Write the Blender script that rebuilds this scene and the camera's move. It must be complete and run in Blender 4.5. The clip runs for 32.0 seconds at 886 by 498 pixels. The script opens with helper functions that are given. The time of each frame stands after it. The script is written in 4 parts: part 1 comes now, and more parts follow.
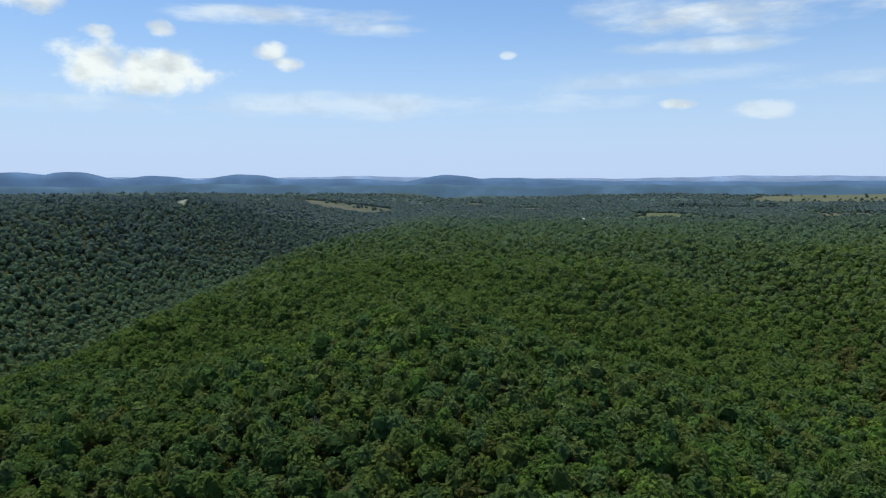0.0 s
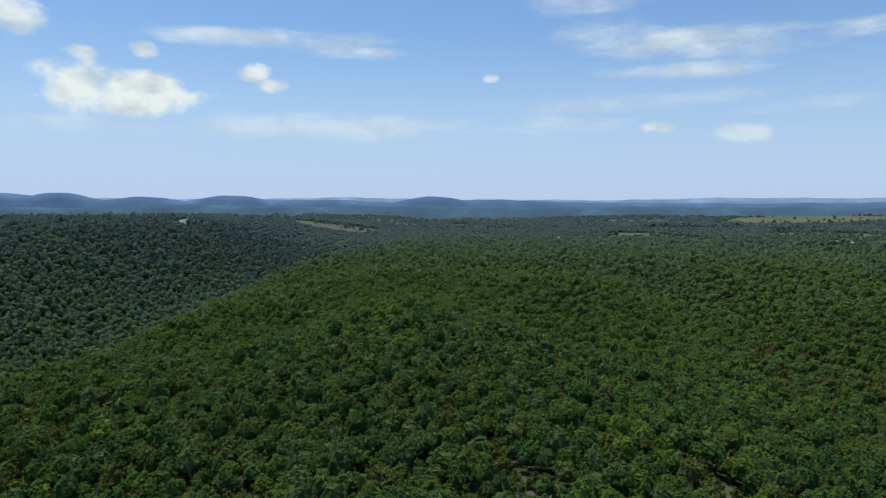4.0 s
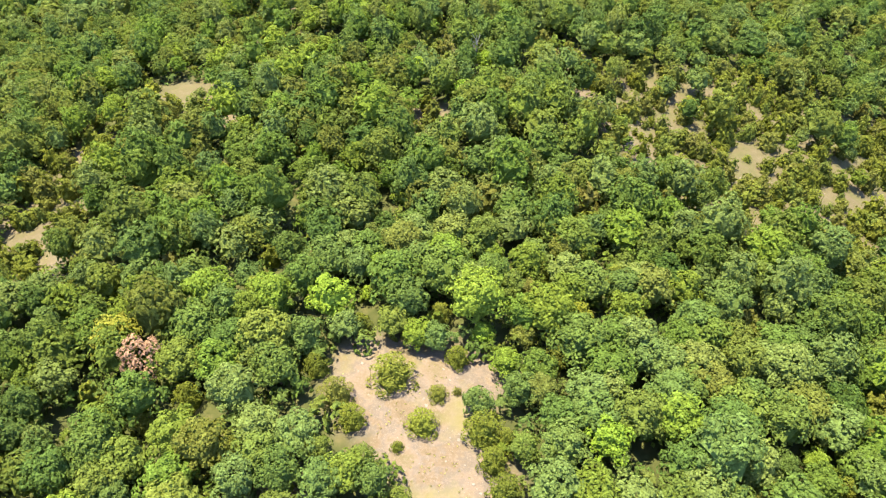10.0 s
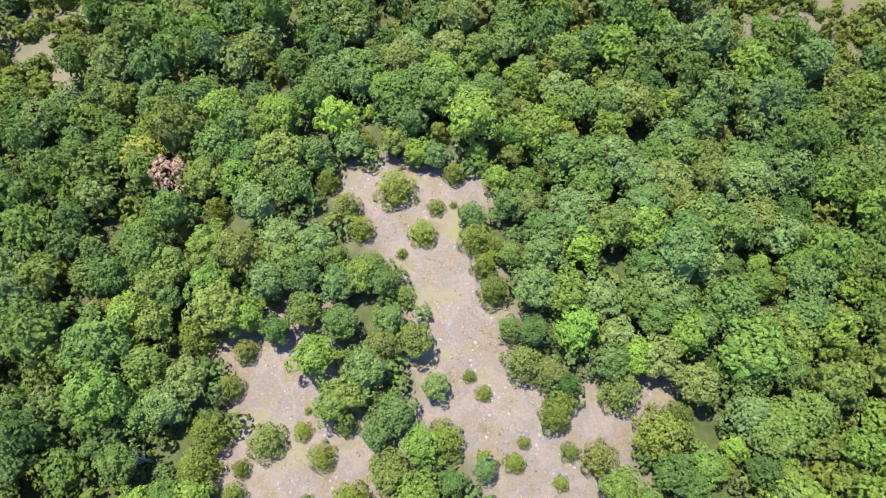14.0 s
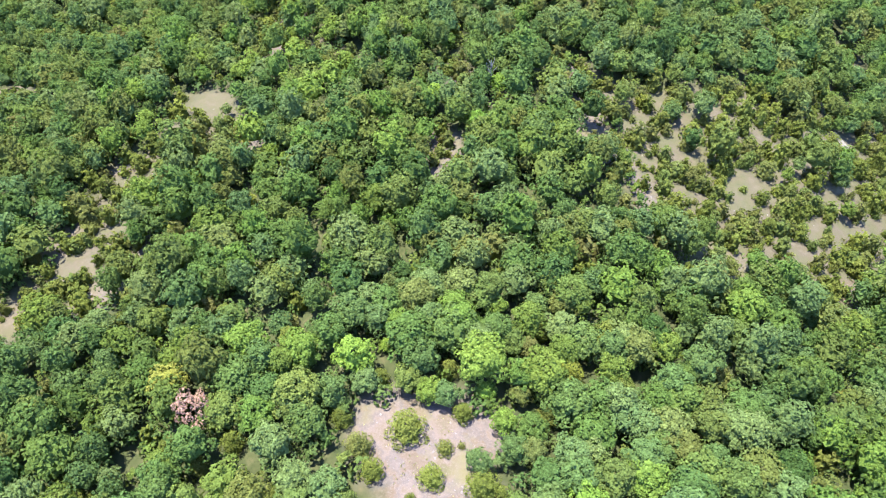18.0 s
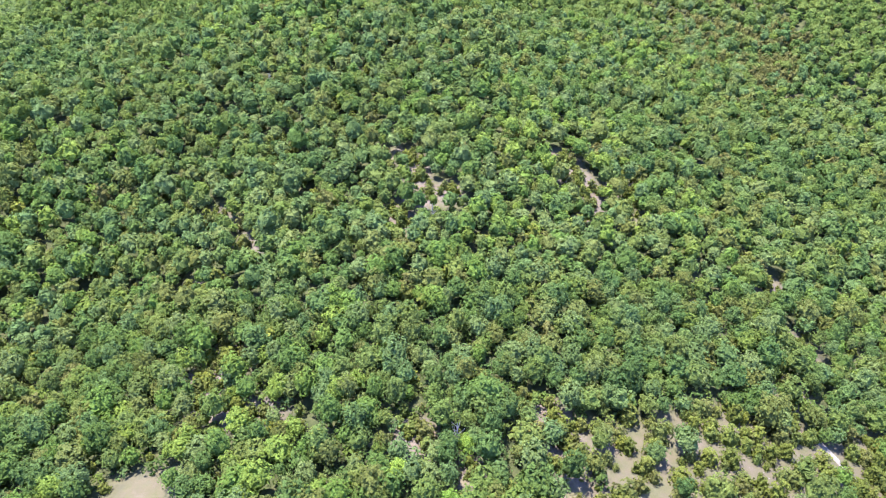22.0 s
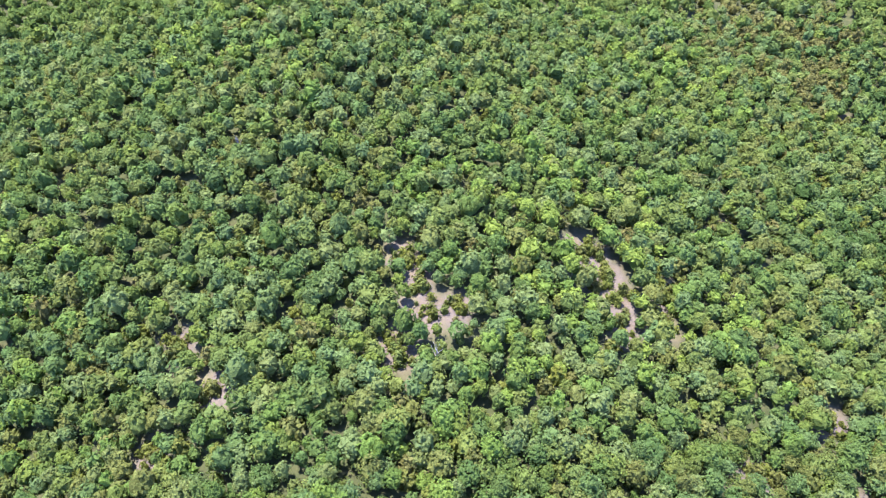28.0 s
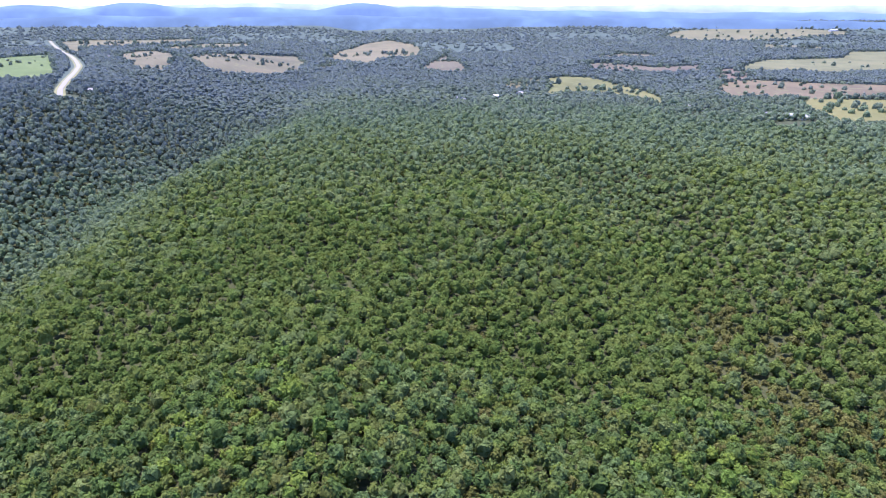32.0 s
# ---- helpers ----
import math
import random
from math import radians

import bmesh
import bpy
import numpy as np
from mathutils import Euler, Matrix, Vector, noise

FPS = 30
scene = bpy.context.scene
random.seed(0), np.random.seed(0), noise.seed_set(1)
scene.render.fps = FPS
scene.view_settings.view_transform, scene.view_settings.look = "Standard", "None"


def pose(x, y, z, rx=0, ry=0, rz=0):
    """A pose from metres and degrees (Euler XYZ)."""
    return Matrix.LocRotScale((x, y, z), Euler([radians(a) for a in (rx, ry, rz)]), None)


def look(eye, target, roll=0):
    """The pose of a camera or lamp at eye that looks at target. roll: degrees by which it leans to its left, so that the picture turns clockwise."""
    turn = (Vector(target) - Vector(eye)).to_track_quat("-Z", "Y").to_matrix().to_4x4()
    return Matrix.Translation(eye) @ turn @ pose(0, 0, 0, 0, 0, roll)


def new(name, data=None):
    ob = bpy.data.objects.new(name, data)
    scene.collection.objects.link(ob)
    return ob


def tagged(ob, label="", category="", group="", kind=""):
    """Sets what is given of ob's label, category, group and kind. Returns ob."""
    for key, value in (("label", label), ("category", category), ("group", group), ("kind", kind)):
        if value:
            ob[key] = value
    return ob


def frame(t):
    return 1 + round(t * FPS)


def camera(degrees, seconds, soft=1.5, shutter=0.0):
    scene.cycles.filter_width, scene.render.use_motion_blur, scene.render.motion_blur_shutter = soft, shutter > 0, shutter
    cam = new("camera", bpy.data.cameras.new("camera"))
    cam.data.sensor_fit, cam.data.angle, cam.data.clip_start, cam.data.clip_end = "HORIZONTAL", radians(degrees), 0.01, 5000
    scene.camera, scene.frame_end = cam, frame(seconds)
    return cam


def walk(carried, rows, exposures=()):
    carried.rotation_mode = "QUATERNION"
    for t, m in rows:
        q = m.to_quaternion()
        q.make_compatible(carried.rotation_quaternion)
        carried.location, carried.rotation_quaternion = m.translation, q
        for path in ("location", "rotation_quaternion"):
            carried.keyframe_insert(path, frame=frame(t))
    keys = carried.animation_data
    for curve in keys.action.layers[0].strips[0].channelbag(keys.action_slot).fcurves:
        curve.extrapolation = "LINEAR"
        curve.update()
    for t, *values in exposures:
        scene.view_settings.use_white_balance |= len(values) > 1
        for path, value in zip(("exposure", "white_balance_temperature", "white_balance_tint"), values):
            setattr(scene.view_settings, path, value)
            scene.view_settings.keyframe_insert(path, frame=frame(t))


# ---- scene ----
# seconds, x, y, z, heading (to the left of +y), pitch, lean
PATH = [
    (0.0, -6.8, 136.7, 82.0, 3.81, -5.26, -0.05), (0.5, -6.3, 127.7, 81.6, 3.70, -4.97, -0.07), (1.0, -5.9, 118.2, 81.2, 3.56, -4.69, -0.06),
    (1.5, -5.7, 109.6, 80.8, 3.39, -4.47, -0.03), (2.0, -5.4, 101.6, 80.4, 3.21, -4.29, -0.01), (2.5, -5.1, 94.1, 80.1, 3.02, -4.07, 0.06),
    (3.0, -4.7, 86.1, 80.0, 2.82, -3.84, 0.05), (3.5, -4.2, 77.1, 80.3, 2.61, -3.63, 0.04), (5.5, -0.9, 28.1, 83.6, 1.92, -2.86, 0.11),
    (6.0, -0.2, 14.1, 85.0, 1.69, -2.68, 0.11), (6.5, 0.5, 1.1, 86.7, 1.34, -7.30, 0.07), (7.0, 0.7, -3.1, 88.2, 1.09, -12.49, -0.07),
    (7.5, 0.6, -3.1, 89.7, 0.88, -18.15, -0.14), (8.0, 0.5, -3.2, 91.3, 0.77, -23.86, -0.21), (8.5, 0.4, -3.3, 93.0, 0.67, -29.62, -0.22),
    (9.0, 0.4, -3.2, 94.6, 0.61, -35.47, -0.25), (9.5, 0.2, -3.1, 96.3, 0.45, -41.38, -0.19), (10.0, 0.1, -3.2, 97.9, 0.42, -47.50, -0.15),
    (10.5, -0.1, -3.3, 99.3, 0.29, -53.23, -0.10), (11.0, -0.1, -3.3, 101.0, 0.31, -59.06, -0.18), (11.5, -0.3, -3.1, 102.8, 0.08, -64.96, -0.03),
    (12.0, -0.3, -2.7, 104.4, 0.02, -66.90, -0.01), (12.5, -0.2, -2.6, 105.9, -0.03, -66.95, -0.00), (13.0, -0.1, -2.6, 107.4, -0.01, -66.95, -0.02),
    (13.5, -0.1, -2.7, 108.9, -0.02, -66.89, -0.02), (14.0, -0.0, -2.9, 110.3, -0.02, -66.77, -0.03), (14.5, -0.0, -2.8, 111.8, -0.07, -66.84, 0.01),
    (16.5, 0.1, 0.5, 117.1, 0.27, -66.20, 0.21), (17.0, 0.1, 3.2, 118.9, 0.77, -64.91, -0.04), (17.5, -0.1, 6.4, 121.3, 1.32, -60.62, -0.02),
    (18.0, -0.3, 9.8, 123.4, 1.87, -55.69, 0.13), (18.5, -0.9, 13.7, 125.4, 2.27, -50.66, 0.23), (19.0, -1.6, 18.2, 127.4, 2.53, -45.44, 0.34),
    (19.5, -1.9, 23.0, 129.5, 2.89, -40.18, 0.37), (20.0, -1.8, 27.7, 131.2, 0.12, -39.35, 0.32), (20.5, -2.8, 32.6, 132.9, -1.33, -39.32, 0.26),
    (21.0, -3.4, 37.8, 134.6, -4.64, -39.24, 0.07), (21.5, -3.5, 43.0, 136.1, -4.62, -39.21, 0.07), (22.0, -3.8, 48.1, 137.8, -4.95, -39.20, 0.05),
    (22.5, -4.0, 53.6, 139.5, -5.06, -39.20, 0.09), (23.0, -4.0, 59.0, 141.2, -4.84, -39.19, 0.15), (23.5, -4.0, 64.5, 142.9, -4.62, -39.18, 0.17),
    (24.0, -4.0, 69.9, 144.4, -4.44, -39.14, 0.19), (24.5, -3.8, 75.4, 145.8, -4.25, -39.09, 0.19), (25.0, -3.6, 80.9, 147.3, -4.78, -39.03, 0.13),
    (25.5, -3.5, 86.4, 149.1, -6.88, -39.07, -0.03), (27.5, -1.4, 110.5, 156.9, -5.84, -47.09, -0.25), (28.0, -0.7, 116.2, 158.7, -5.67, -46.48, -0.28),
    (28.5, 0.0, 121.6, 160.0, -5.55, -42.17, -0.28), (29.0, 0.5, 126.9, 161.2, -5.55, -37.74, -0.26), (29.5, 0.7, 132.2, 162.5, -5.62, -33.33, -0.20),
    (30.0, 1.1, 137.7, 163.9, -5.66, -29.02, -0.12), (30.5, 1.7, 143.4, 165.3, -5.68, -24.78, -0.09), (31.0, 2.5, 148.8, 166.6, -5.69, -20.59, -0.03),
    (31.5, 3.1, 154.3, 167.7, -5.66, -20.15, -0.00), (32.0, 3.8, 159.9, 168.9, -3.04, -20.23, 0.09),
]

def heading(x, y, z, turn, pitch, lean):
    return pose(x, y, z) @ pose(0, 0, 0, 0, 0, turn) @ pose(0, 0, 0, 90 + pitch) @ pose(0, 0, 0, 0, 0, lean)


cam = camera(66.6, 32.0, soft=1.2)
walk(cam, [(t, heading(*p)) for t, *p in PATH],
     [(0, -0.23, 6750, -8), (1, -0.28, 6750, -8), (6, -0.36, 6750, -9), (7, -0.24, 6750, -8), (7.5, 0.76, 6900, -6), (8, 1.92, 7700, -5), (9, 2.2, 9800, -5),
      (10, 2.12, 10300, -3), (11, 1.97, 9600, 0), (12, 1.8, 8100, 1), (13, 1.78, 7300, 1), (14, 1.78, 7000, 1), (17, 1.92, 6600, 4), (19, 2.24, 6550, 8),
      (23, 2.26, 6280, 18), (28, 2.22, 6280, 20), (29.5, 2.18, 5950, 24), (30, 2.16, 5850, 26), (30.5, 2.11, 5850, 27), (31, 1.82, 5900, 27), (31.5, 1.36, 6000, 28), (32, 1.36, 6050, 28)])

# ---- light ----
SUN_ELEV, SUN_TURN = 73.0, -46.0      # degrees; turn from +y towards +x


def ramp(nodes, stops):
    r = nodes.new("ShaderNodeValToRGB")
    while len(r.color_ramp.elements) < len(stops):
        r.color_ramp.elements.new(0.5)
    for e, (p, c) in zip(r.color_ramp.elements, stops):
        e.position, e.color = p, (*c, 1)
    return r


def build_world():
    w = bpy.data.worlds.new("sky")
    scene.world = w
    w.use_nodes = True
    nt = w.node_tree
    nt.nodes.clear()
    N, L = nt.nodes.new, nt.links.new
    out, bg = N("ShaderNodeOutputWorld"), N("ShaderNodeBackground")
    sky = N("ShaderNodeTexSky")
    sky.sky_type, sky.sun_disc = "NISHITA", False
    sky.sun_elevation, sky.sun_rotation = radians(SUN_ELEV), radians(SUN_TURN)
    sky.air_density, sky.dust_density, sky.ozone_density = 1.2, 0.3, 3.0
    bg.inputs["Strength"].default_value = 0.124
    geo = N("ShaderNodeTexCoord")

    def math_node(op, a, b=None):
        n = N("ShaderNodeMath")
        n.operation = op
        for i, v in enumerate((a, b)):
            if v is None:
                continue
            if isinstance(v, (int, float)):
                n.inputs[i].default_value = v
            else:
                L(v, n.inputs[i])
        return n.outputs[0]

    def noise_node(scale, detail, rough, stretch):
        m = N("ShaderNodeMapping")
        m.inputs["Scale"].default_value = stretch
        L(geo.outputs["Generated"], m.inputs["Vector"])
        n = N("ShaderNodeTexNoise")
        n.inputs["Scale"].default_value, n.inputs["Detail"].default_value, n.inputs["Roughness"].default_value = scale, detail, rough
        L(m.outputs[0], n.inputs["Vector"])
        return n.outputs["Fac"]

    puff = noise_node(20, 9, 0.60, (1, 1, 1.5))
    wisp = noise_node(5.5, 8, 0.6, (1, 1.0, 4.5))

    def cloud(az, el, wide, tall, edge, rough, field):
        """One cloud round a direction of the sky, in degrees; its outline is broken by noise."""
        a, e = radians(az), radians(el)
        m = N("ShaderNodeVectorMath")
        m.operation = "SUBTRACT"
        L(geo.outputs["Generated"], m.inputs[0])
        m.inputs[1].default_value = (math.sin(a) * math.cos(e), math.cos(a) * math.cos(e), math.sin(e))
        right = N("ShaderNodeVectorMath")
        right.operation = "DOT_PRODUCT"
        L(m.outputs[0], right.inputs[0])
        right.inputs[1].default_value = (math.cos(a) / math.tan(radians(wide)), -math.sin(a) / math.tan(radians(wide)), 0)
        up = N("ShaderNodeVectorMath")
        up.operation = "DOT_PRODUCT"
        L(m.outputs[0], up.inputs[0])
        up.inputs[1].default_value = (0, 0, 1 / math.tan(radians(tall)))
        near = N("ShaderNodeVectorMath")
        near.operation = "DOT_PRODUCT"
        L(geo.outputs["Generated"], near.inputs[0])
        near.inputs[1].default_value = (math.sin(a), math.cos(a), 0)
        front = math_node("GREATER_THAN", near.outputs["Value"], 0.3)
        d2 = math_node("ADD", math_node("POWER", right.outputs["Value"], 2.0), math_node("POWER", math_node("ABSOLUTE", up.outputs["Value"]), 2.0))
        v = math_node("ADD", math_node("SUBTRACT", 1.0, d2), math_node("MULTIPLY", math_node("SUBTRACT", field, 0.5), rough))
        r = N("ShaderNodeMapRange")
        r.interpolation_type = "SMOOTHSTEP"
        r.inputs["From Min"].default_value, r.inputs["From Max"].default_value = 0.25, 0.25 + edge
        L(v, r.inputs["Value"])
        return math_node("MULTIPLY", r.outputs["Result"], front)

    cumulus = [(-27.4, 8.3, 7.3, 2.34, 1.00), (-30.8, 9.5, 3.4, 2.21, 1.00), (-25.5, 9.0, 3.9, 1.95, 1.00), (-36.9, 14.3, 4.4, 2.34, 1.00), (-34.6, 13.4, 2.9, 1.82, 0.90), (-17.9, 10.8, 1.8, 0.91, 0.90), (-16.5, 9.8, 1.7, 0.78, 0.85), (-25.9, 12.0, 1.4, 0.85, 0.85), (-30.4, 11.3, 1.7, 0.78, 0.80), (-42.8, 9.9, 2.9, 0.78, 0.60), (38.2, 10.5, 3.1, 1.69, 1.00), (15.1, 6.5, 1.8, 0.52, 0.75), (21.4, 5.9, 3.0, 0.91, 0.50), (1.6, 10.7, 0.8, 0.42, 0.60)]
    cirrus = [(-16.1, 13.4, 11.7, 1.17, 0.70), (-9.6, 12.7, 6.5, 0.78, 0.60), (19.0, 12.7, 14.3, 1.69, 0.80), (11.2, 13.7, 6.5, 2.08, 0.65), (16.4, 10.8, 7.8, 1.04, 0.60), (9.9, 17.6, 6.5, 3.12, 0.50), (16.4, 18.2, 6.5, 3.38, 0.50), (26.8, 7.8, 7.8, 1.04, 0.45), (-5.7, 6.8, 23.4, 1.30, 0.40), (-34.3, 6.0, 18.2, 1.30, 0.35), (12.5, 8.6, 15.6, 1.17, 0.30)]
    total = None
    for az, el, wide, tall, full in cumulus:
        c = math_node("MULTIPLY", cloud(az, el, wide, tall, 0.8, 2.3, puff), full)
        total = c if total is None else math_node("MAXIMUM", total, c)
    for az, el, wide, tall, full in cirrus:
        c = math_node("MULTIPLY", cloud(az, el, wide, tall, 1.1, 3.2, wisp), full)
        total = math_node("MAXIMUM", total, c)
    # the pale, moist air along the horizon
    sep = N("ShaderNodeSeparateXYZ")
    L(geo.outputs["Generated"], sep.inputs[0])
    low = N("ShaderNodeMapRange")
    low.interpolation_type = "SMOOTHSTEP"
    low.inputs["From Min"].default_value, low.inputs["From Max"].default_value = 0.27, -0.02
    low.inputs["To Min"].default_value, low.inputs["To Max"].default_value = 0.0, 0.92
    L(sep.outputs["Z"], low.inputs["Value"])
    deep = N("ShaderNodeMixRGB")
    deep.blend_type = "MULTIPLY"
    deep.inputs["Fac"].default_value = 1.0
    L(sky.outputs[0], deep.inputs["Color1"])
    deep.inputs["Color2"].default_value = (1.00, 1.04, 1.40, 1)
    air = N("ShaderNodeMixRGB")
    L(low.outputs["Result"], air.inputs["Fac"])
    L(deep.outputs[0], air.inputs["Color1"])
    air.inputs["Color2"].default_value = (5.1, 6.1, 9.9, 1)
    mix = N("ShaderNodeMixRGB")
    L(total, mix.inputs["Fac"])
    L(air.outputs[0], mix.inputs["Color1"])
    body = ramp(nt.nodes, [(0.40, (6.6, 6.7, 7.9)), (0.56, (8.9, 8.8, 9.9))])
    L(noise_node(18, 4, 0.5, (1, 1, 1.6)), body.inputs["Fac"])
    L(body.outputs["Color"], mix.inputs["Color2"])
    L(mix.outputs[0], bg.inputs["Color"])
    L(bg.outputs[0], out.inputs["Surface"])


build_world()
sun = new("sun", bpy.data.lights.new("sun", "SUN"))
sun.data.energy, sun.data.angle, sun.data.color = 4.7, radians(0.6), (1.0, 0.955, 0.88)
_e, _a = radians(SUN_ELEV), radians(SUN_TURN)
sun.matrix_world = look((0, 0, 0), (-math.sin(_a) * math.cos(_e), -math.cos(_a) * math.cos(_e), -math.sin(_e)))

# ---- materials ----


def material(name, rough=0.9):
    m = bpy.data.materials.new(name)
    m.use_nodes = True
    b = m.node_tree.nodes["Principled BSDF"]
    b.inputs["Roughness"].default_value = rough
    b.inputs["Specular IOR Level"].default_value = 0.2
    return m, m.node_tree.nodes, m.node_tree.links, b


def plain(name, color, rough=0.8, vary=0.12, scale=3.0, metal=0.0, bump=0.0):
    """A surface of one colour with stains at two scales."""
    m, N, L, b = material(name, rough)
    tc = N.new("ShaderNodeTexCoord")
    n1, n2 = N.new("ShaderNodeTexNoise"), N.new("ShaderNodeTexNoise")
    n1.inputs["Scale"].default_value, n2.inputs["Scale"].default_value = scale, scale * 7
    for n in (n1, n2):
        L.new(tc.outputs["Object"], n.inputs["Vector"])
    add = N.new("ShaderNodeMath")
    add.operation = "ADD"
    L.new(n1.outputs["Fac"], add.inputs[0])
    L.new(n2.outputs["Fac"], add.inputs[1])
    half = N.new("ShaderNodeMath")
    half.operation = "MULTIPLY"
    half.inputs[1].default_value = 0.5
    L.new(add.outputs[0], half.inputs[0])
    r = ramp(N, [(0.35, [c * (1 - vary) for c in color]), (0.65, [min(1, c * (1 + vary)) for c in color])])
    L.new(half.outputs[0], r.inputs["Fac"])
    L.new(r.outputs["Color"], b.inputs["Base Color"])
    b.inputs["Metallic"].default_value = metal
    if bump:
        bp = N.new("ShaderNodeBump")
        bp.inputs["Strength"].default_value, bp.inputs["Distance"].default_value = bump, 0.05
        L.new(n2.outputs["Fac"], bp.inputs["Height"])
        L.new(bp.outputs["Normal"], b.inputs["Normal"])
    return m


def foliage(name, stops, joined, through_light=0.36, spread=(0.76, 1.26)):
    """Leaves: hue by tree, brightness by leaf clump, some light let through."""
    m, N, L, b = material(name, 0.85)
    b.inputs["Specular IOR Level"].default_value = 0.06
    if joined:
        tint = N.new("ShaderNodeAttribute")
        tint.attribute_name = "tint"
        fac = tint.outputs["Fac"]
    else:
        fac = N.new("ShaderNodeObjectInfo").outputs["Random"]
    r = ramp(N, stops)
    L.new(fac, r.inputs["Fac"])
    geo = N.new("ShaderNodeNewGeometry")
    vary = N.new("ShaderNodeMapRange")
    vary.inputs["To Min"].default_value, vary.inputs["To Max"].default_value = spread
    L.new(geo.outputs["Random Per Island"], vary.inputs["Value"])
    # sprays of leaves within a clump
    tc, grain, bump = N.new("ShaderNodeTexCoord"), N.new("ShaderNodeTexNoise"), N.new("ShaderNodeBump")
    grain.inputs["Scale"].default_value, grain.inputs["Detail"].default_value, grain.inputs["Roughness"].default_value = (3.4 if joined else 11.0), 4, 0.78
    L.new(tc.outputs["Object"], grain.inputs["Vector"])
    sprays = N.new("ShaderNodeMapRange")
    sprays.inputs["From Min"].default_value, sprays.inputs["From Max"].default_value = 0.32, 0.68
    sprays.inputs["To Min"].default_value, sprays.inputs["To Max"].default_value = 0.64, 1.40
    L.new(grain.outputs["Fac"], sprays.inputs["Value"])
    both = N.new("ShaderNodeMath")
    both.operation = "MULTIPLY"
    L.new(vary.outputs["Result"], both.inputs[0])
    L.new(sprays.outputs["Result"], both.inputs[1])
    bump.inputs["Strength"].default_value, bump.inputs["Distance"].default_value = 0.75, (0.5 if joined else 0.15)
    L.new(grain.outputs["Fac"], bump.inputs["Height"])
    L.new(bump.outputs["Normal"], b.inputs["Normal"])
    hsv = N.new("ShaderNodeHueSaturation")
    L.new(both.outputs[0], hsv.inputs["Value"])
    L.new(r.outputs["Color"], hsv.inputs["Color"])
    L.new(hsv.outputs["Color"], b.inputs["Base Color"])
    tr, mix = N.new("ShaderNodeBsdfTranslucent"), N.new("ShaderNodeMixShader")
    L.new(hsv.outputs["Color"], tr.inputs["Color"])
    mix.inputs["Fac"].default_value = through_light
    L.new(b.outputs[0], mix.inputs[1])
    L.new(tr.outputs[0], mix.inputs[2])
    L.new(mix.outputs[0], N["Material Output"].inputs["Surface"])
    return m


OAK = [(0.0, (0.047, 0.086, 0.022)), (0.14, (0.102, 0.152, 0.049)), (0.24, (0.120, 0.164, 0.032)), (0.33, (0.066, 0.118, 0.035)), (0.43, (0.132, 0.165, 0.041)), (0.50, (0.076, 0.126, 0.030)),
       (0.58, (0.094, 0.150, 0.052)), (0.68, (0.134, 0.177, 0.057)), (0.76, (0.118, 0.132, 0.034)), (0.84, (0.084, 0.136, 0.037)), (0.92, (0.106, 0.174, 0.035)), (1.0, (0.152, 0.212, 0.040))]
CEDAR = [(0.0, (0.089, 0.110, 0.024)), (0.35, (0.133, 0.156, 0.032)), (0.6, (0.125, 0.130, 0.040)), (0.85, (0.108, 0.144, 0.038)), (1.0, (0.163, 0.182, 0.034))]
# from the green oaks of the hollows to the plateau, distance haze mixed in as grey and blue, darker and lighter trees
# by turns
SLOPE_HAZE = [(0.0, (0.070, 0.112, 0.025)), (0.06, (0.129, 0.174, 0.043)), (0.12, (0.095, 0.151, 0.035)), (0.18, (0.141, 0.181, 0.043)), (0.24, (0.113, 0.163, 0.056)), (0.31, (0.149, 0.190, 0.067)),
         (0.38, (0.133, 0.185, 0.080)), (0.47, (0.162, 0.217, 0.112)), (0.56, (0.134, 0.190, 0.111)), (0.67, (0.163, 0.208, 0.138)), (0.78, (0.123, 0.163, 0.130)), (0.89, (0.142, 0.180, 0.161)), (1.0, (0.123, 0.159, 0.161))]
leaf_oak, leaf_oak_stuff = foliage("oak_leaves", OAK, False), foliage("oak_woods_leaves", OAK, True)
leaf_cedar, leaf_cedar_stuff = foliage("cedar_leaves", CEDAR, False), foliage("cedar_woods_leaves", CEDAR, True)
leaf_slope_haze = foliage("hazed_slope_leaves", SLOPE_HAZE, True, 0.42, (0.86, 1.16))
leaf_dead = foliage("dead_leaves", [(0.0, (0.27, 0.165, 0.12)), (1.0, (0.31, 0.195, 0.15))], False)
leaf_yellow = foliage("yellowing_leaves", [(0.0, (0.20, 0.21, 0.045)), (1.0, (0.25, 0.25, 0.06))], False)
leaf_bright = foliage("fresh_green_leaves", [(0.0, (0.125, 0.215, 0.038)), (1.0, (0.185, 0.265, 0.045))], False)
leaf_brown = foliage("browned_woods_leaves", [(0.0, (0.112, 0.120, 0.034)), (0.5, (0.134, 0.130, 0.042)), (1.0, (0.118, 0.144, 0.038))], True)
grey_wood = plain("weathered_wood", (0.22, 0.215, 0.22), 0.9, 0.2, 3.0)
bark = plain("bark", (0.16, 0.13, 0.105), 0.95, 0.3, 2.0, bump=0.4)


# ---- the lie of the land ----


def smooth(v):
    v = np.clip(v, 0, 1)
    return v * v * (3 - 2 * v)


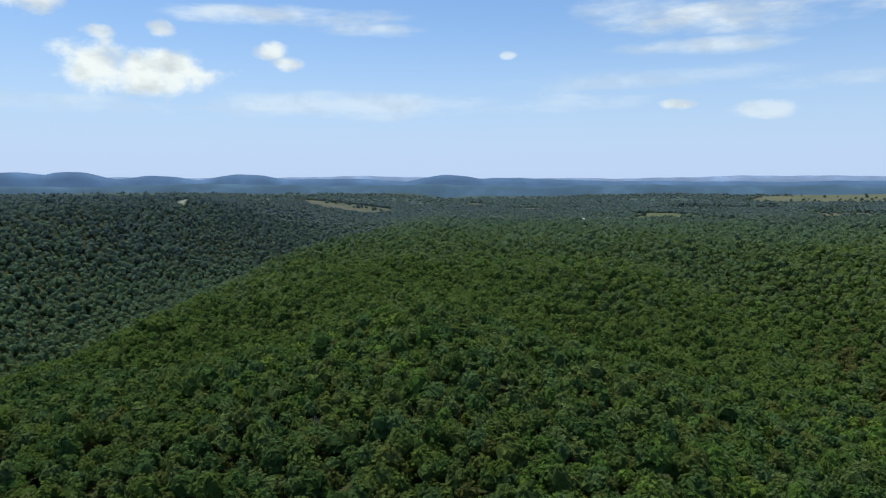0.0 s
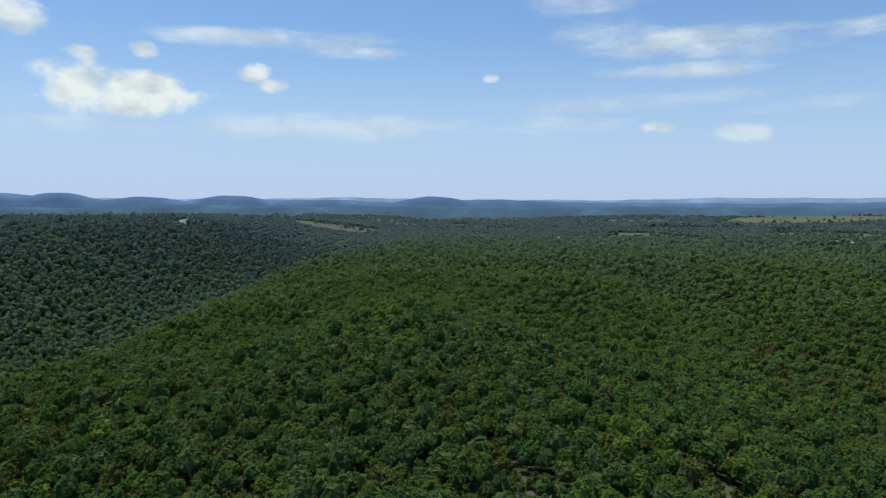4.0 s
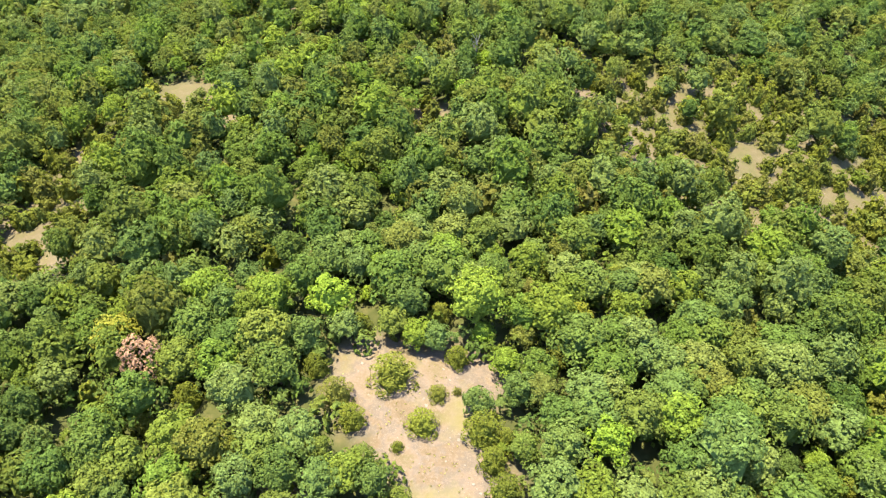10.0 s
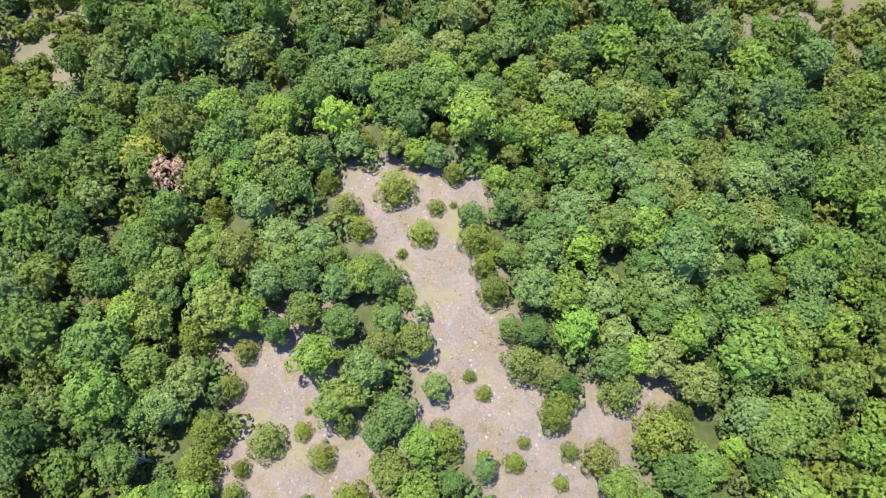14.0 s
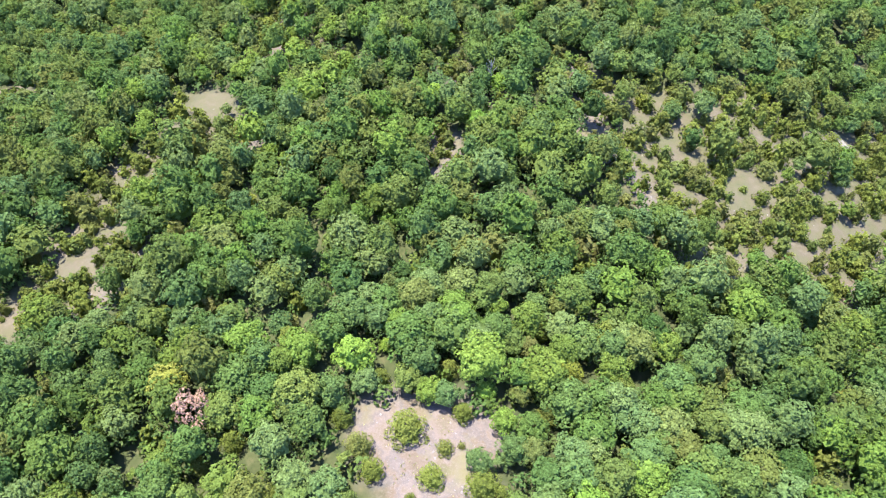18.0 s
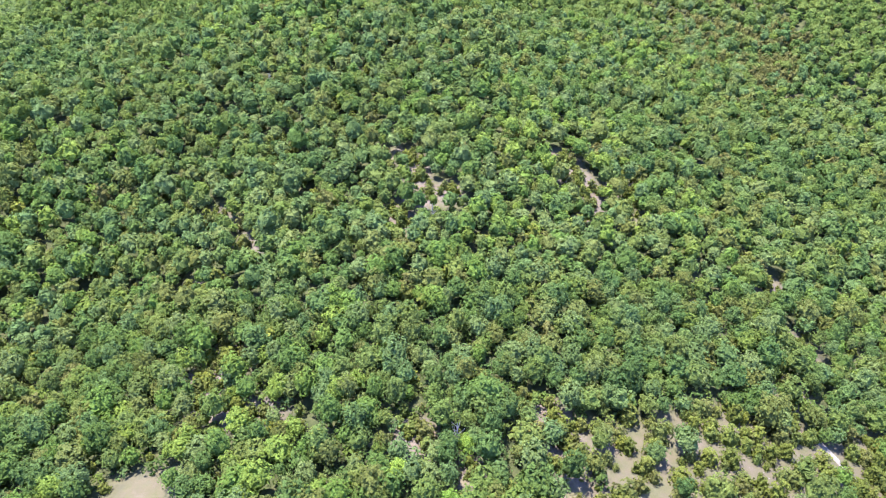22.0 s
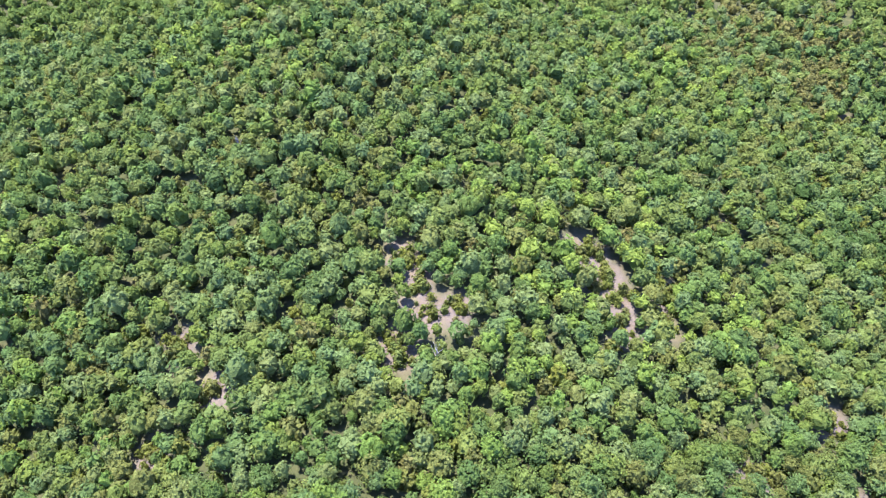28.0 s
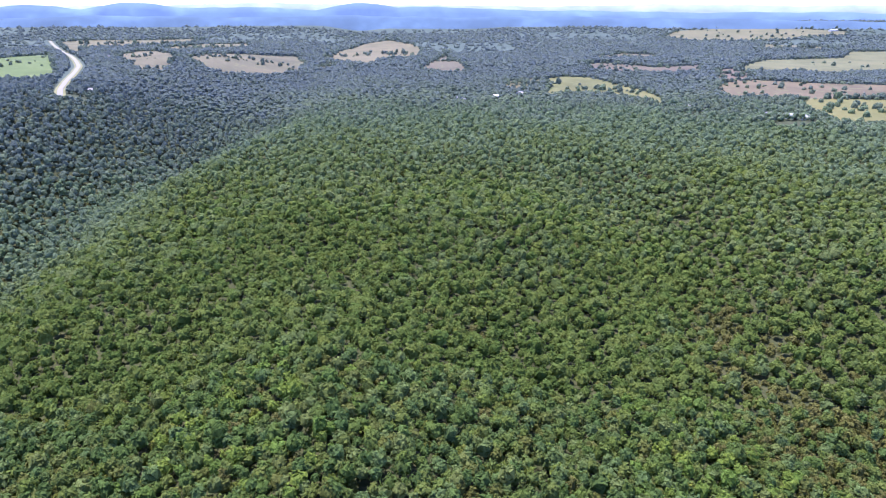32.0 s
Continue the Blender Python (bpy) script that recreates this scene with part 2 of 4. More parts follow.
# knolls and hollows of the spur: x, y, half-lengths along x and y, height
KNOLLS = "-30,400,60,120,19.4 -120,200,60,60,-19.6 180,640,60,120,-21.3 360,520,130,130,12.9 90,480,90,90,-8.8 150,120,60,120,-8.1 -90,600,60,120,12.0 -120,320,60,60,7.4 0,120,60,120,2.9 240,400,60,60,8.5 90,760,120,60,-8.9 90,640,60,60,9.0 -180,720,60,120,-8.5 -30,280,60,60,-5.1 -120,440,60,60,-6.8 -360,800,130,130,14.7 300,720,60,60,5.6 300,520,60,60,8.7 -180,280,60,60,-5.0 -270,720,60,60,-8.3"


def height(x, y):
    """Ground height of the spur, its two hollows, the plateau and the far rim."""
    x, y = np.asarray(x, float), np.asarray(y, float)
    far = np.hypot(x, y)
    crest = 8 + 9 * np.exp(-((y - 10) / 65) ** 2) + 5 * np.exp(-((y - 270) / 90) ** 2) + 19 * smooth((y - 450) / 600)
    ends = smooth((y + 500) / 400)
    right = -38 * np.exp(-((x - 235) / 130) ** 2) * (1 - smooth((y - 250) / 550)) * ends
    edge = -185 + 110 * smooth((y - 700) / 420)
    depth = (1 - 0.85 * smooth((y - 850) / 450)) * ends
    left = (-64 * smooth((edge - x) / 150) + 64 * smooth((edge - 150 - x) / 190)) * depth
    left = left - 0.05 * np.clip(-x, 0, 180) * (1 - smooth((y - 500) / 400)) * ends
    west = 34 * smooth((edge - 150 - x) / 260) * (1 - 0.7 * smooth((y - 1500) / 900))
    east = 8 * smooth((x - 330) / 200)
    roll = (1.4 * np.sin(x / 37 + 1.3) * np.sin(y / 43 + 0.4) + 0.6 * np.sin(x / 13 + y / 17)) * (1 - smooth((far - 400) / 500))
    roll = roll + 7 * np.sin(x / 310 + 0.7) * np.sin(y / 270 + 2.1) * smooth((far - 1200) / 700)
    drop = -20 * smooth((far - 1700) / 900)
    rim = 66 * smooth((far - 3200) / 1300)
    land = crest + right + left + west + east + roll + drop + rim
    for knoll in KNOLLS.split():
        cx, cy, rx, ry, rise = (float(v) for v in knoll.split(","))
        land = land + rise * np.exp(-((x - cx) / rx) ** 2 - ((y - cy) / ry) ** 2)
    return land

# glades, each a run of bare stony ground: from x, y to x, y and half its width
GLADE_NEAR = "-11,48,3,47,2.9 -8,45,1,33,4.3 1,33,5,22,4.3 5,22,7,13,4.9 7,13,15,8,4.4 12,4,20,3,4.3 23,13,28,17,2.1 -28,22,-24,19,1.7 -23,19,-18,12,4.0 -25,6,-13,6,4.4 -22,3,-12,2,3.7 -2,22,1,19,1.9 -4,11,-0,14,1.3 -21,29,-19,26,1.0 -13,7,-11,11,1.4"
GLADE_BENCH_WEST = "-66,121,-61,132,2.7 -54,123,-50,119,1.6 -76,107,-67,105,3.2 -79,94,-76,92,1.8 -70,86,-70,85,1.5 -78,80,-74,75,2.4 -84,72,-81,74,2.3 -83,89,-80,88,1.2 29,143,34,138,2.5 34,138,32,132,2.2 30,121,42,119,2.3 42,119,45,101,2.7 45,101,48,99,2.3 48,131,44,121,1.3"
GLADE_BENCH_EAST = "66,140,66,138,1.9 61,108,58,92,2.7 70,124,79,129,1.9 71,104,84,106,2.2 102,127,102,117,1.9 78,86,83,91,2.1 94,142,94,140,1.7 -4,115,-3,109,1.6 -2,139,-2,137,1.8 -55,165,-53,163,2.4 -49,171,-48,171,1.3 59,248,62,239,3.0 -123,144,-120,141,1.6 9,129,9,128,1.1"
GLADE_CREST = "-0,254,5,249,1.8 5,245,4,239,0.9 4,234,7,230,2.2 -4,222,-1,217,1.3 15,235,14,230,1.1 56,256,56,247,2.3 58,245,62,234,2.1 62,228,61,223,1.2 76,239,76,236,1.2 74,227,73,225,1.3 111,270,110,268,1.9 -67,203,-65,201,1.1 82,182,84,181,2.0 113,197,113,194,1.8 111,174,112,172,1.8 98,157,101,155,1.8 194,342,198,340,2.5 -64,235,-62,230,1.4 -53,219,-50,214,1.7 -50,171,-47,169,2.4 -52,160,-52,156,2.4 -42,151,-37,150,1.9"


def bench_open(x, y):
    """How open the cedar savanna of the bench is: a broad one on the east side, a strip on the west side."""
    edge = 30 + (145 - y) * 0.28 + 2.5 * np.sin(y / 5.0)
    east = smooth((x - edge) / 5) * (1 - smooth((x - 116) / 10)) * smooth((y - 82 - 0.06 * x - 3 * np.sin(x / 7)) / 8) * (1 - smooth((y - 140 - 4 * np.sin(x / 9)) / 8))
    k = np.clip((y - 68) / 66, 0, 1)
    west = (1 - smooth((np.abs(x + 83 - 22 * k - 2 * np.sin(y / 6.0)) - 5) / 6)) * smooth((y - 60) / 8) * (1 - smooth((y - 134) / 8))
    return np.maximum(east, west)


def capsules(text):
    return np.array([[float(v) for v in c.split(",")] for c in text.split()])


GLADES = np.concatenate([capsules(GLADE_NEAR), capsules(GLADE_BENCH_WEST), capsules(GLADE_BENCH_EAST), capsules(GLADE_CREST)])


def glade_distance(x, y):
    """How far a place lies outside the nearest glade; negative within."""
    best = np.full(np.shape(x), 1e9)
    for ax, ay, bx, by, r in GLADES:
        dx, dy = bx - ax, by - ay
        k = np.clip(((x - ax) * dx + (y - ay) * dy) / max(dx * dx + dy * dy, 0.01), 0, 1)
        best = np.minimum(best, np.hypot(x - ax - k * dx, y - ay - k * dy) - r)
    return best


# hay fields and pastures of the plateau: outline and colour
FIELDS_EAST = [
    ("hay_field", [(265, 1460), (312, 1493), (356, 1471), (382, 1355), (397, 1255), (390, 1173), (363, 1107), (364, 1158), (337, 1239), (297, 1261), (228, 1250)], (0.185, 0.185, 0.08)),
    ("pasture", [(541, 1097), (594, 1124), (709, 1108), (577, 921), (519, 926), (520, 992)], (0.195, 0.19, 0.075)),
    ("pasture", [(500, 1250), (560, 1334), (621, 1366), (706, 1316), (835, 1284), (725, 1131), (590, 1118), (538, 1115), (476, 1139)], (0.188, 0.15, 0.098)),
    ("pasture", [(686, 1572), (924, 1918), (1217, 2047), (1384, 2272), (1580, 2302), (1094, 1628), (848, 1480), (776, 1515), (664, 1501)], (0.192, 0.192, 0.102)),
]
FIELDS_FAR = [
    ("pasture", [(1157, 3296), (1304, 3482), (1564, 3510), (1788, 3408), (1946, 3179), (1875, 3064), (1740, 3084), (1544, 2990), (1258, 3044)], (0.196, 0.188, 0.116)),
    ("pasture", [(1294, 2683), (1415, 2596), (1418, 2369), (1277, 2289), (1153, 2365)], (0.196, 0.188, 0.116)),
    ("pasture", [(630, 1542), (699, 1575), (653, 1421), (574, 1334), (558, 1367)], (0.172, 0.134, 0.108)),
    ("pasture", [(395, 1692), (442, 1724), (520, 1580), (645, 1646), (590, 1517), (476, 1486), (388, 1572)], (0.16, 0.134, 0.105)),
    ("pasture", [(526, 2088), (667, 2287), (735, 2156), (617, 1849), (460, 1795)], (0.165, 0.15, 0.105)),
    ("pasture", [(167, 1362), (198, 1431), (263, 1478), (241, 1365), (204, 1308)], (0.155, 0.145, 0.085)),
]
FIELDS_WEST = [
    ("pasture", [(-866, 1645), (-905, 1894), (-949, 2093), (-662, 1524), (-524, 1245), (-522, 1165), (-577, 1140)], (0.135, 0.19, 0.066)),
    ("pasture", [(-675, 1807), (-776, 2229), (-720, 2253), (-518, 1813), (-433, 1501), (-412, 1364), (-451, 1355)], (0.18, 0.16, 0.1)),
    ("pasture", [(-463, 1655), (-473, 1883), (-371, 2053), (-315, 2216), (-251, 1980), (-238, 1707), (-340, 1506), (-378, 1511)], (0.165, 0.152, 0.1)),
]
FIELDS_NORTH = [
    ("pasture", [(-1321, 2908), (-1241, 3016), (-1083, 3061), (-919, 3184), (-857, 3230), (-796, 2842), (-938, 2615), (-1044, 2513), (-793, 1936), (-979, 2254)], (0.19, 0.176, 0.11)),
    ("pasture", [(-778, 2476), (-719, 2717), (-572, 2773), (-489, 2410), (-580, 2275), (-666, 2188)], (0.19, 0.176, 0.11)),
    ("pasture", [(-242, 2253), (-240, 2626), (-173, 2993), (-63, 3138), (40, 2867), (61, 2576), (38, 2134), (-39, 2029), (-84, 1737), (-171, 1991)], (0.198, 0.176, 0.11)),
    ("pasture", [(34, 1637), (143, 2583), (135, 2154), (138, 1581), (97, 1565)], (0.16, 0.14, 0.1)),
    ("pasture", [(-216, 1824), (-213, 2103), (-158, 1848), (-160, 1733)], (0.15, 0.145, 0.095)),
]
FIELDS = FIELDS_EAST + FIELDS_FAR + FIELDS_WEST + FIELDS_NORTH
ROAD = [(-427, 1036), (-446, 1079), (-511, 1262), (-568, 1409), (-657, 1593), (-963, 2203), (-1370, 2959)]


def in_field(x, y):
    hit = np.zeros(np.shape(x), bool)
    for _, poly, _ in FIELDS:
        c = np.zeros(np.shape(x), bool)
        for (ax, ay), (bx, by) in zip(poly, poly[1:] + poly[:1]):
            if ay != by:
                c ^= ((ay > y) != (by > y)) & (x < (bx - ax) * (y - ay) / (by - ay) + ax)
        hit |= c
    return hit


def road_distance(x, y):
    best = np.full(np.shape(x), 1e9)
    for (ax, ay), (bx, by) in zip(ROAD, ROAD[1:]):
        k = np.clip(((x - ax) * (bx - ax) + (y - ay) * (by - ay)) / ((bx - ax) ** 2 + (by - ay) ** 2), 0, 1)
        best = np.minimum(best, np.hypot(x - ax - k * (bx - ax), y - ay - k * (by - ay)))
    return best


def mesh_from(name, verts, faces, mat, tint=None, smooth_faces=False):
    """A mesh from arrays; faces is an array of equal rows."""
    me = bpy.data.meshes.new(name)
    n, k = faces.shape
    me.vertices.add(len(verts))
    me.vertices.foreach_set("co", np.ascontiguousarray(verts, np.float32).ravel())
    me.loops.add(n * k)
    me.loops.foreach_set("vertex_index", np.ascontiguousarray(faces, np.int32).ravel())
    me.polygons.add(n)
    me.polygons.foreach_set("loop_start", np.arange(0, n * k, k, dtype=np.int32))
    me.polygons.foreach_set("loop_total", np.full(n, k, np.int32))
    me.polygons.foreach_set("use_smooth", np.full(n, smooth_faces))
    if tint is not None:
        a = me.attributes.new("tint", "FLOAT", "POINT")
        a.data.foreach_set("value", np.ascontiguousarray(tint, np.float32))
    me.update(calc_edges=True)
    me.materials.append(mat)
    return me


def ground_material():
    m, N, L, b = material("stony_ground", 0.95)
    tc = N.new("ShaderNodeTexCoord")

    def tex(scale, detail=6, rough=0.6):
        n = N.new("ShaderNodeTexNoise")
        n.inputs["Scale"].default_value, n.inputs["Detail"].default_value, n.inputs["Roughness"].default_value = scale, detail, rough
        L.new(tc.outputs["Object"], n.inputs["Vector"])
        return n.outputs["Fac"]

    soil = ramp(N, [(0.32, (0.078, 0.060, 0.040)), (0.43, (0.112, 0.082, 0.063)), (0.49, (0.094, 0.078, 0.074)), (0.55, (0.128, 0.098, 0.086)), (0.61, (0.110, 0.084, 0.062)), (0.72, (0.086, 0.076, 0.042))])
    L.new(tex(0.16, 8, 0.68), soil.inputs["Fac"])
    stone = ramp(N, [(0.50, (0, 0, 0)), (0.62, (0.85, 0.85, 0.85))])
    L.new(tex(2.6, 10, 0.82), stone.inputs["Fac"])
    mix = N.new("ShaderNodeMixRGB")
    L.new(stone.outputs["Color"], mix.inputs["Fac"])
    L.new(soil.outputs["Color"], mix.inputs["Color1"])
    mix.inputs["Color2"].default_value = (0.156, 0.127, 0.115, 1)
    grass = ramp(N, [(0.52, (0, 0, 0)), (0.66, (0.75, 0.75, 0.75))])
    L.new(tex(0.11, 5), grass.inputs["Fac"])
    mix2 = N.new("ShaderNodeMixRGB")
    L.new(grass.outputs["Color"], mix2.inputs["Fac"])
    L.new(mix.outputs["Color"], mix2.inputs["Color1"])
    mix2.inputs["Color2"].default_value = (0.118, 0.106, 0.052, 1)
    # dry grass over the soil of the savanna
    dry, sward, open_land, mix5 = N.new("ShaderNodeAttribute"), ramp(N, [(0.36, (0.062, 0.066, 0.028)), (0.47, (0.086, 0.079, 0.042)), (0.55, (0.092, 0.074, 0.052)), (0.64, (0.116, 0.092, 0.074))]), N.new("ShaderNodeMath"), N.new("ShaderNodeMixRGB")
    dry.attribute_name = "savanna"
    open_land.operation = "MULTIPLY"
    open_land.inputs[1].default_value = 0.8
    L.new(tex(0.22, 9, 0.74), sward.inputs["Fac"])
    L.new(dry.outputs["Fac"], open_land.inputs[0])
    L.new(open_land.outputs[0], mix5.inputs["Fac"])
    L.new(mix2.outputs["Color"], mix5.inputs["Color1"])
    L.new(sward.outputs["Color"], mix5.inputs["Color2"])
    # leaf litter under the woods, bare ground on the glades
    wood = N.new("ShaderNodeAttribute")
    wood.attribute_name = "tint"
    mix3 = N.new("ShaderNodeMixRGB")
    L.new(wood.outputs["Fac"], mix3.inputs["Fac"])
    L.new(mix5.outputs["Color"], mix3.inputs["Color1"])
    litter = ramp(N, [(0.3, (0.026, 0.036, 0.012)), (0.55, (0.044, 0.050, 0.020)), (0.75, (0.074, 0.068, 0.034))])
    L.new(tex(0.5), litter.inputs["Fac"])
    L.new(litter.outputs["Color"], mix3.inputs["Color2"])
    # closed woodland of the far country: haze blue and canopy shade in its colour
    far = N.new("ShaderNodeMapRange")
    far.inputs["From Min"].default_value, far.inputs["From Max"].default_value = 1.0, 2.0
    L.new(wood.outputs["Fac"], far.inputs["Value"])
    woods_haze = ramp(N, [(0.35, (0.046, 0.068, 0.058)), (0.6, (0.058, 0.082, 0.070)), (0.76, (0.080, 0.096, 0.068))])
    L.new(tex(0.006, 6, 0.65), woods_haze.inputs["Fac"])
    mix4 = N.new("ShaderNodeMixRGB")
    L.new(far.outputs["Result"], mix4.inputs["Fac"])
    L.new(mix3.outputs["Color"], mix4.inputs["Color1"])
    L.new(woods_haze.outputs["Color"], mix4.inputs["Color2"])
    L.new(mix4.outputs["Color"], b.inputs["Base Color"])
    bp = N.new("ShaderNodeBump")
    bp.inputs["Strength"].default_value, bp.inputs["Distance"].default_value = 0.5, 0.12
    L.new(tex(2.6, 8, 0.7), bp.inputs["Height"])
    L.new(bp.outputs["Normal"], b.inputs["Normal"])
    return m


def build_ground():
    u = np.linspace(-1, 1, 281)
    gx = 60 * np.sinh(u * math.asinh(4950 / 60))
    gy = 110 + 75 * np.sinh(u * math.asinh(4950 / 75))
    X, Y = np.meshgrid(gx, gy)
    Z = height(X, Y)
    n = len(u)
    i = np.arange(n * n).reshape(n, n)
    faces = np.stack([i[:-1, :-1], i[:-1, 1:], i[1:, 1:], i[1:, :-1]], -1).reshape(-1, 4)
    wood = smooth((glade_distance(X, Y) - 1.6) / 3.5)
    wood = np.minimum(wood, 1 - 0.78 * bench_open(X, Y))
    wood = np.maximum(wood, 0.22 * smooth((Y - 72) / 20))
    # tint above 1 blends with distance towards the haze-coloured far woodland
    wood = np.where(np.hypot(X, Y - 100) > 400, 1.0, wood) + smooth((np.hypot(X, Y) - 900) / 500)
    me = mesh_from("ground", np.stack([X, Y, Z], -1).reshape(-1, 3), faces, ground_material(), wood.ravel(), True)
    open_grass = me.attributes.new("savanna", "FLOAT", "POINT")
    open_grass.data.foreach_set("value", np.ascontiguousarray(bench_open(X, Y), np.float32).ravel())
    tagged(new("ground", me), "dry stony hillside soil with thin grass and leaf litter", "ground", kind="structure")


build_ground()

# ---- trees ----


def crown_template(seed, leaves, lumps, leaf, shape="oak", core=True, flat=0.1, ball=0.2):
    """A crown of about unit radius, its base at z = 0: rounded lumps, each covered with leaf clumps turned outward."""
    r = np.random.default_rng(seed)
    tall = 1.3 if shape == "oak" else 1.75
    a = np.arange(lumps) * 2.399963 + r.uniform(0, 6.28)
    h = (np.arange(lumps) + 0.5) / lumps
    if shape == "oak":
        rad = 0.76 * np.sqrt(np.clip(1 - h ** 1.6, 0.0, 1)) * r.uniform(0.62, 1.22, lumps)
        size = r.uniform(0.17, 0.37, lumps) * (13 / lumps) ** 0.30
        mid = 0.10 + h * (tall - 0.36) + r.normal(scale=0.08, size=lumps)
    else:
        rad = 0.72 * np.clip(1.02 - h, 0.02, 1) ** 0.55 * r.uniform(0.92, 1.06, lumps)
        size = r.uniform(0.26, 0.36, lumps) * (1 - 0.3 * h)
        mid = 0.16 + h * (tall - 0.42)
    c = np.stack([np.cos(a) * rad, np.sin(a) * rad, mid], 1)
    if ball > 0.7:
        size = size * 0.5 + 0.16
        c[:, :2] *= 0.8
    pick = r.choice(lumps, leaves, p=size ** 2 / (size ** 2).sum())
    d = r.normal(size=(leaves, 3))
    d[:, 2] = np.abs(d[:, 2]) - 0.15
    out = c[pick] - np.array([0, 0, 0.3 * tall])
    d += 0.65 * out / np.maximum(np.linalg.norm(out, axis=1, keepdims=True), 0.1)
    d /= np.linalg.norm(d, axis=1, keepdims=True)
    p = c[pick] + d * size[pick, None] * r.uniform(0.80, 1.18, (leaves, 1))
    whole = (p - np.array([0, 0, 0.30 * tall])) / np.array([1, 1, 0.75])
    whole /= np.linalg.norm(whole, axis=1, keepdims=True)
    nrm = (1 - ball) * d + ball * whole * 1.3 + r.normal(scale=0.36, size=(leaves, 3)) + np.array([0, 0, flat])
    nrm /= np.linalg.norm(nrm, axis=1, keepdims=True)
    t = np.cross(nrm, r.normal(size=(leaves, 3)))
    t /= np.linalg.norm(t, axis=1, keepdims=True)
    b = np.cross(nrm, t)
    s = leaf * r.uniform(0.65, 1.35, (leaves, 1))
    q = [p + t * s * 1.15 + nrm * s * 0.1, p + b * s * r.uniform(0.55, 0.95, (leaves, 1)) - nrm * s * 0.25,
         p - t * s * r.uniform(0.7, 1.1, (leaves, 1)) + nrm * s * 0.1, p - b * s * 0.8 - nrm * s * 0.25]
    verts = np.stack(q, 1).reshape(-1, 3)
    faces = np.arange(leaves * 4).reshape(-1, 4)
    if core:
        # inner mass of twigs and leaves
        cv, cf = [], []
        for k in range(4):
            zz = 0.02 + (tall - 0.42) * k / 3
            rr = (0.62, 0.72, 0.58, 0.18)[k] if shape == "oak" else (0.66, 0.60, 0.40, 0.10)[k]
            for j in range(6):
                w = rr * (1 + 0.16 * math.sin(j * 2.7 + k * 1.9 + seed))
                cv.append((w * math.cos(j * math.pi / 3 + k * 0.3), w * math.sin(j * math.pi / 3 + k * 0.3), zz))
        for k in range(3):
            for j in range(6):
                cf.append((k * 6 + j, k * 6 + (j + 1) % 6, k * 6 + 6 + (j + 1) % 6, k * 6 + 6 + j))
        faces = np.concatenate([faces, np.array(cf) + len(verts)])
        verts = np.concatenate([verts, np.array(cv)])
    return verts, faces


def dome_template(seed, rings, segs, leaves=0, leaf=0.2, inner=1.0):
    """A crown seen from far: a lumpy dome of loose leaf faces, with a few ragged clumps standing off it."""
    r = np.random.default_rng(seed)
    bumps = r.normal(size=(9, 3)) + np.array([0, 0, 0.6])
    bumps /= np.linalg.norm(bumps, axis=1, keepdims=True)
    heave = r.uniform(0.10, 0.34, 9)
    V, F = [], []
    for k in range(rings + 1):
        e = -0.35 + (math.pi / 2 + 0.28) * k / rings
        for j in range(segs):
            a = 2 * math.pi * (j + 0.5 * (k % 2)) / segs + r.normal(scale=0.10)
            d = np.array([math.cos(e) * math.cos(a), math.cos(e) * math.sin(a), math.sin(e)])
            w = 0.74 + (heave * np.exp(-(np.arccos(np.clip(bumps @ d, -1, 1)) / 0.42) ** 2)).max() + r.normal(scale=0.03)
            V.append(d * w * np.array([1, 1, 0.95]) + np.array([0, 0, 0.35]))
    V = np.array(V)
    for k in range(rings):
        for j in range(segs):
            F.append((k * segs + j, k * segs + (j + 1) % segs, (k + 1) * segs + (j + 1) % segs, (k + 1) * segs + j))
    q = V[np.array(F)] + r.normal(scale=0.055, size=(len(F), 4, 3))
    mid = q.mean(axis=1, keepdims=True)
    q = mid + (q - mid) * 1.12
    q[..., :2] *= inner
    q[..., 2] = 0.3 + (q[..., 2] - 0.3) * inner
    verts = q.reshape(-1, 3)
    faces = np.arange(len(verts)).reshape(-1, 4)
    if leaves:
        lv, lf = crown_template(seed + 500, leaves, 16, leaf, core=False, ball=0.4)
        faces = np.concatenate([faces, lf + len(verts)])
        verts = np.concatenate([verts, lv])
    return verts, faces


def scatter(x0, x1, y0, y1, step, rng, jitter=0.42):
    gx, gy = np.meshgrid(np.arange(x0, x1, step), np.arange(y0, y1, step * 0.9))
    gx = gx + (np.arange(gx.shape[0]) % 2)[:, None] * step * 0.5
    x = (gx + rng.uniform(-jitter, jitter, gx.shape) * step).ravel()
    y = (gy + rng.uniform(-jitter, jitter, gy.shape) * step).ravel()
    return x, y


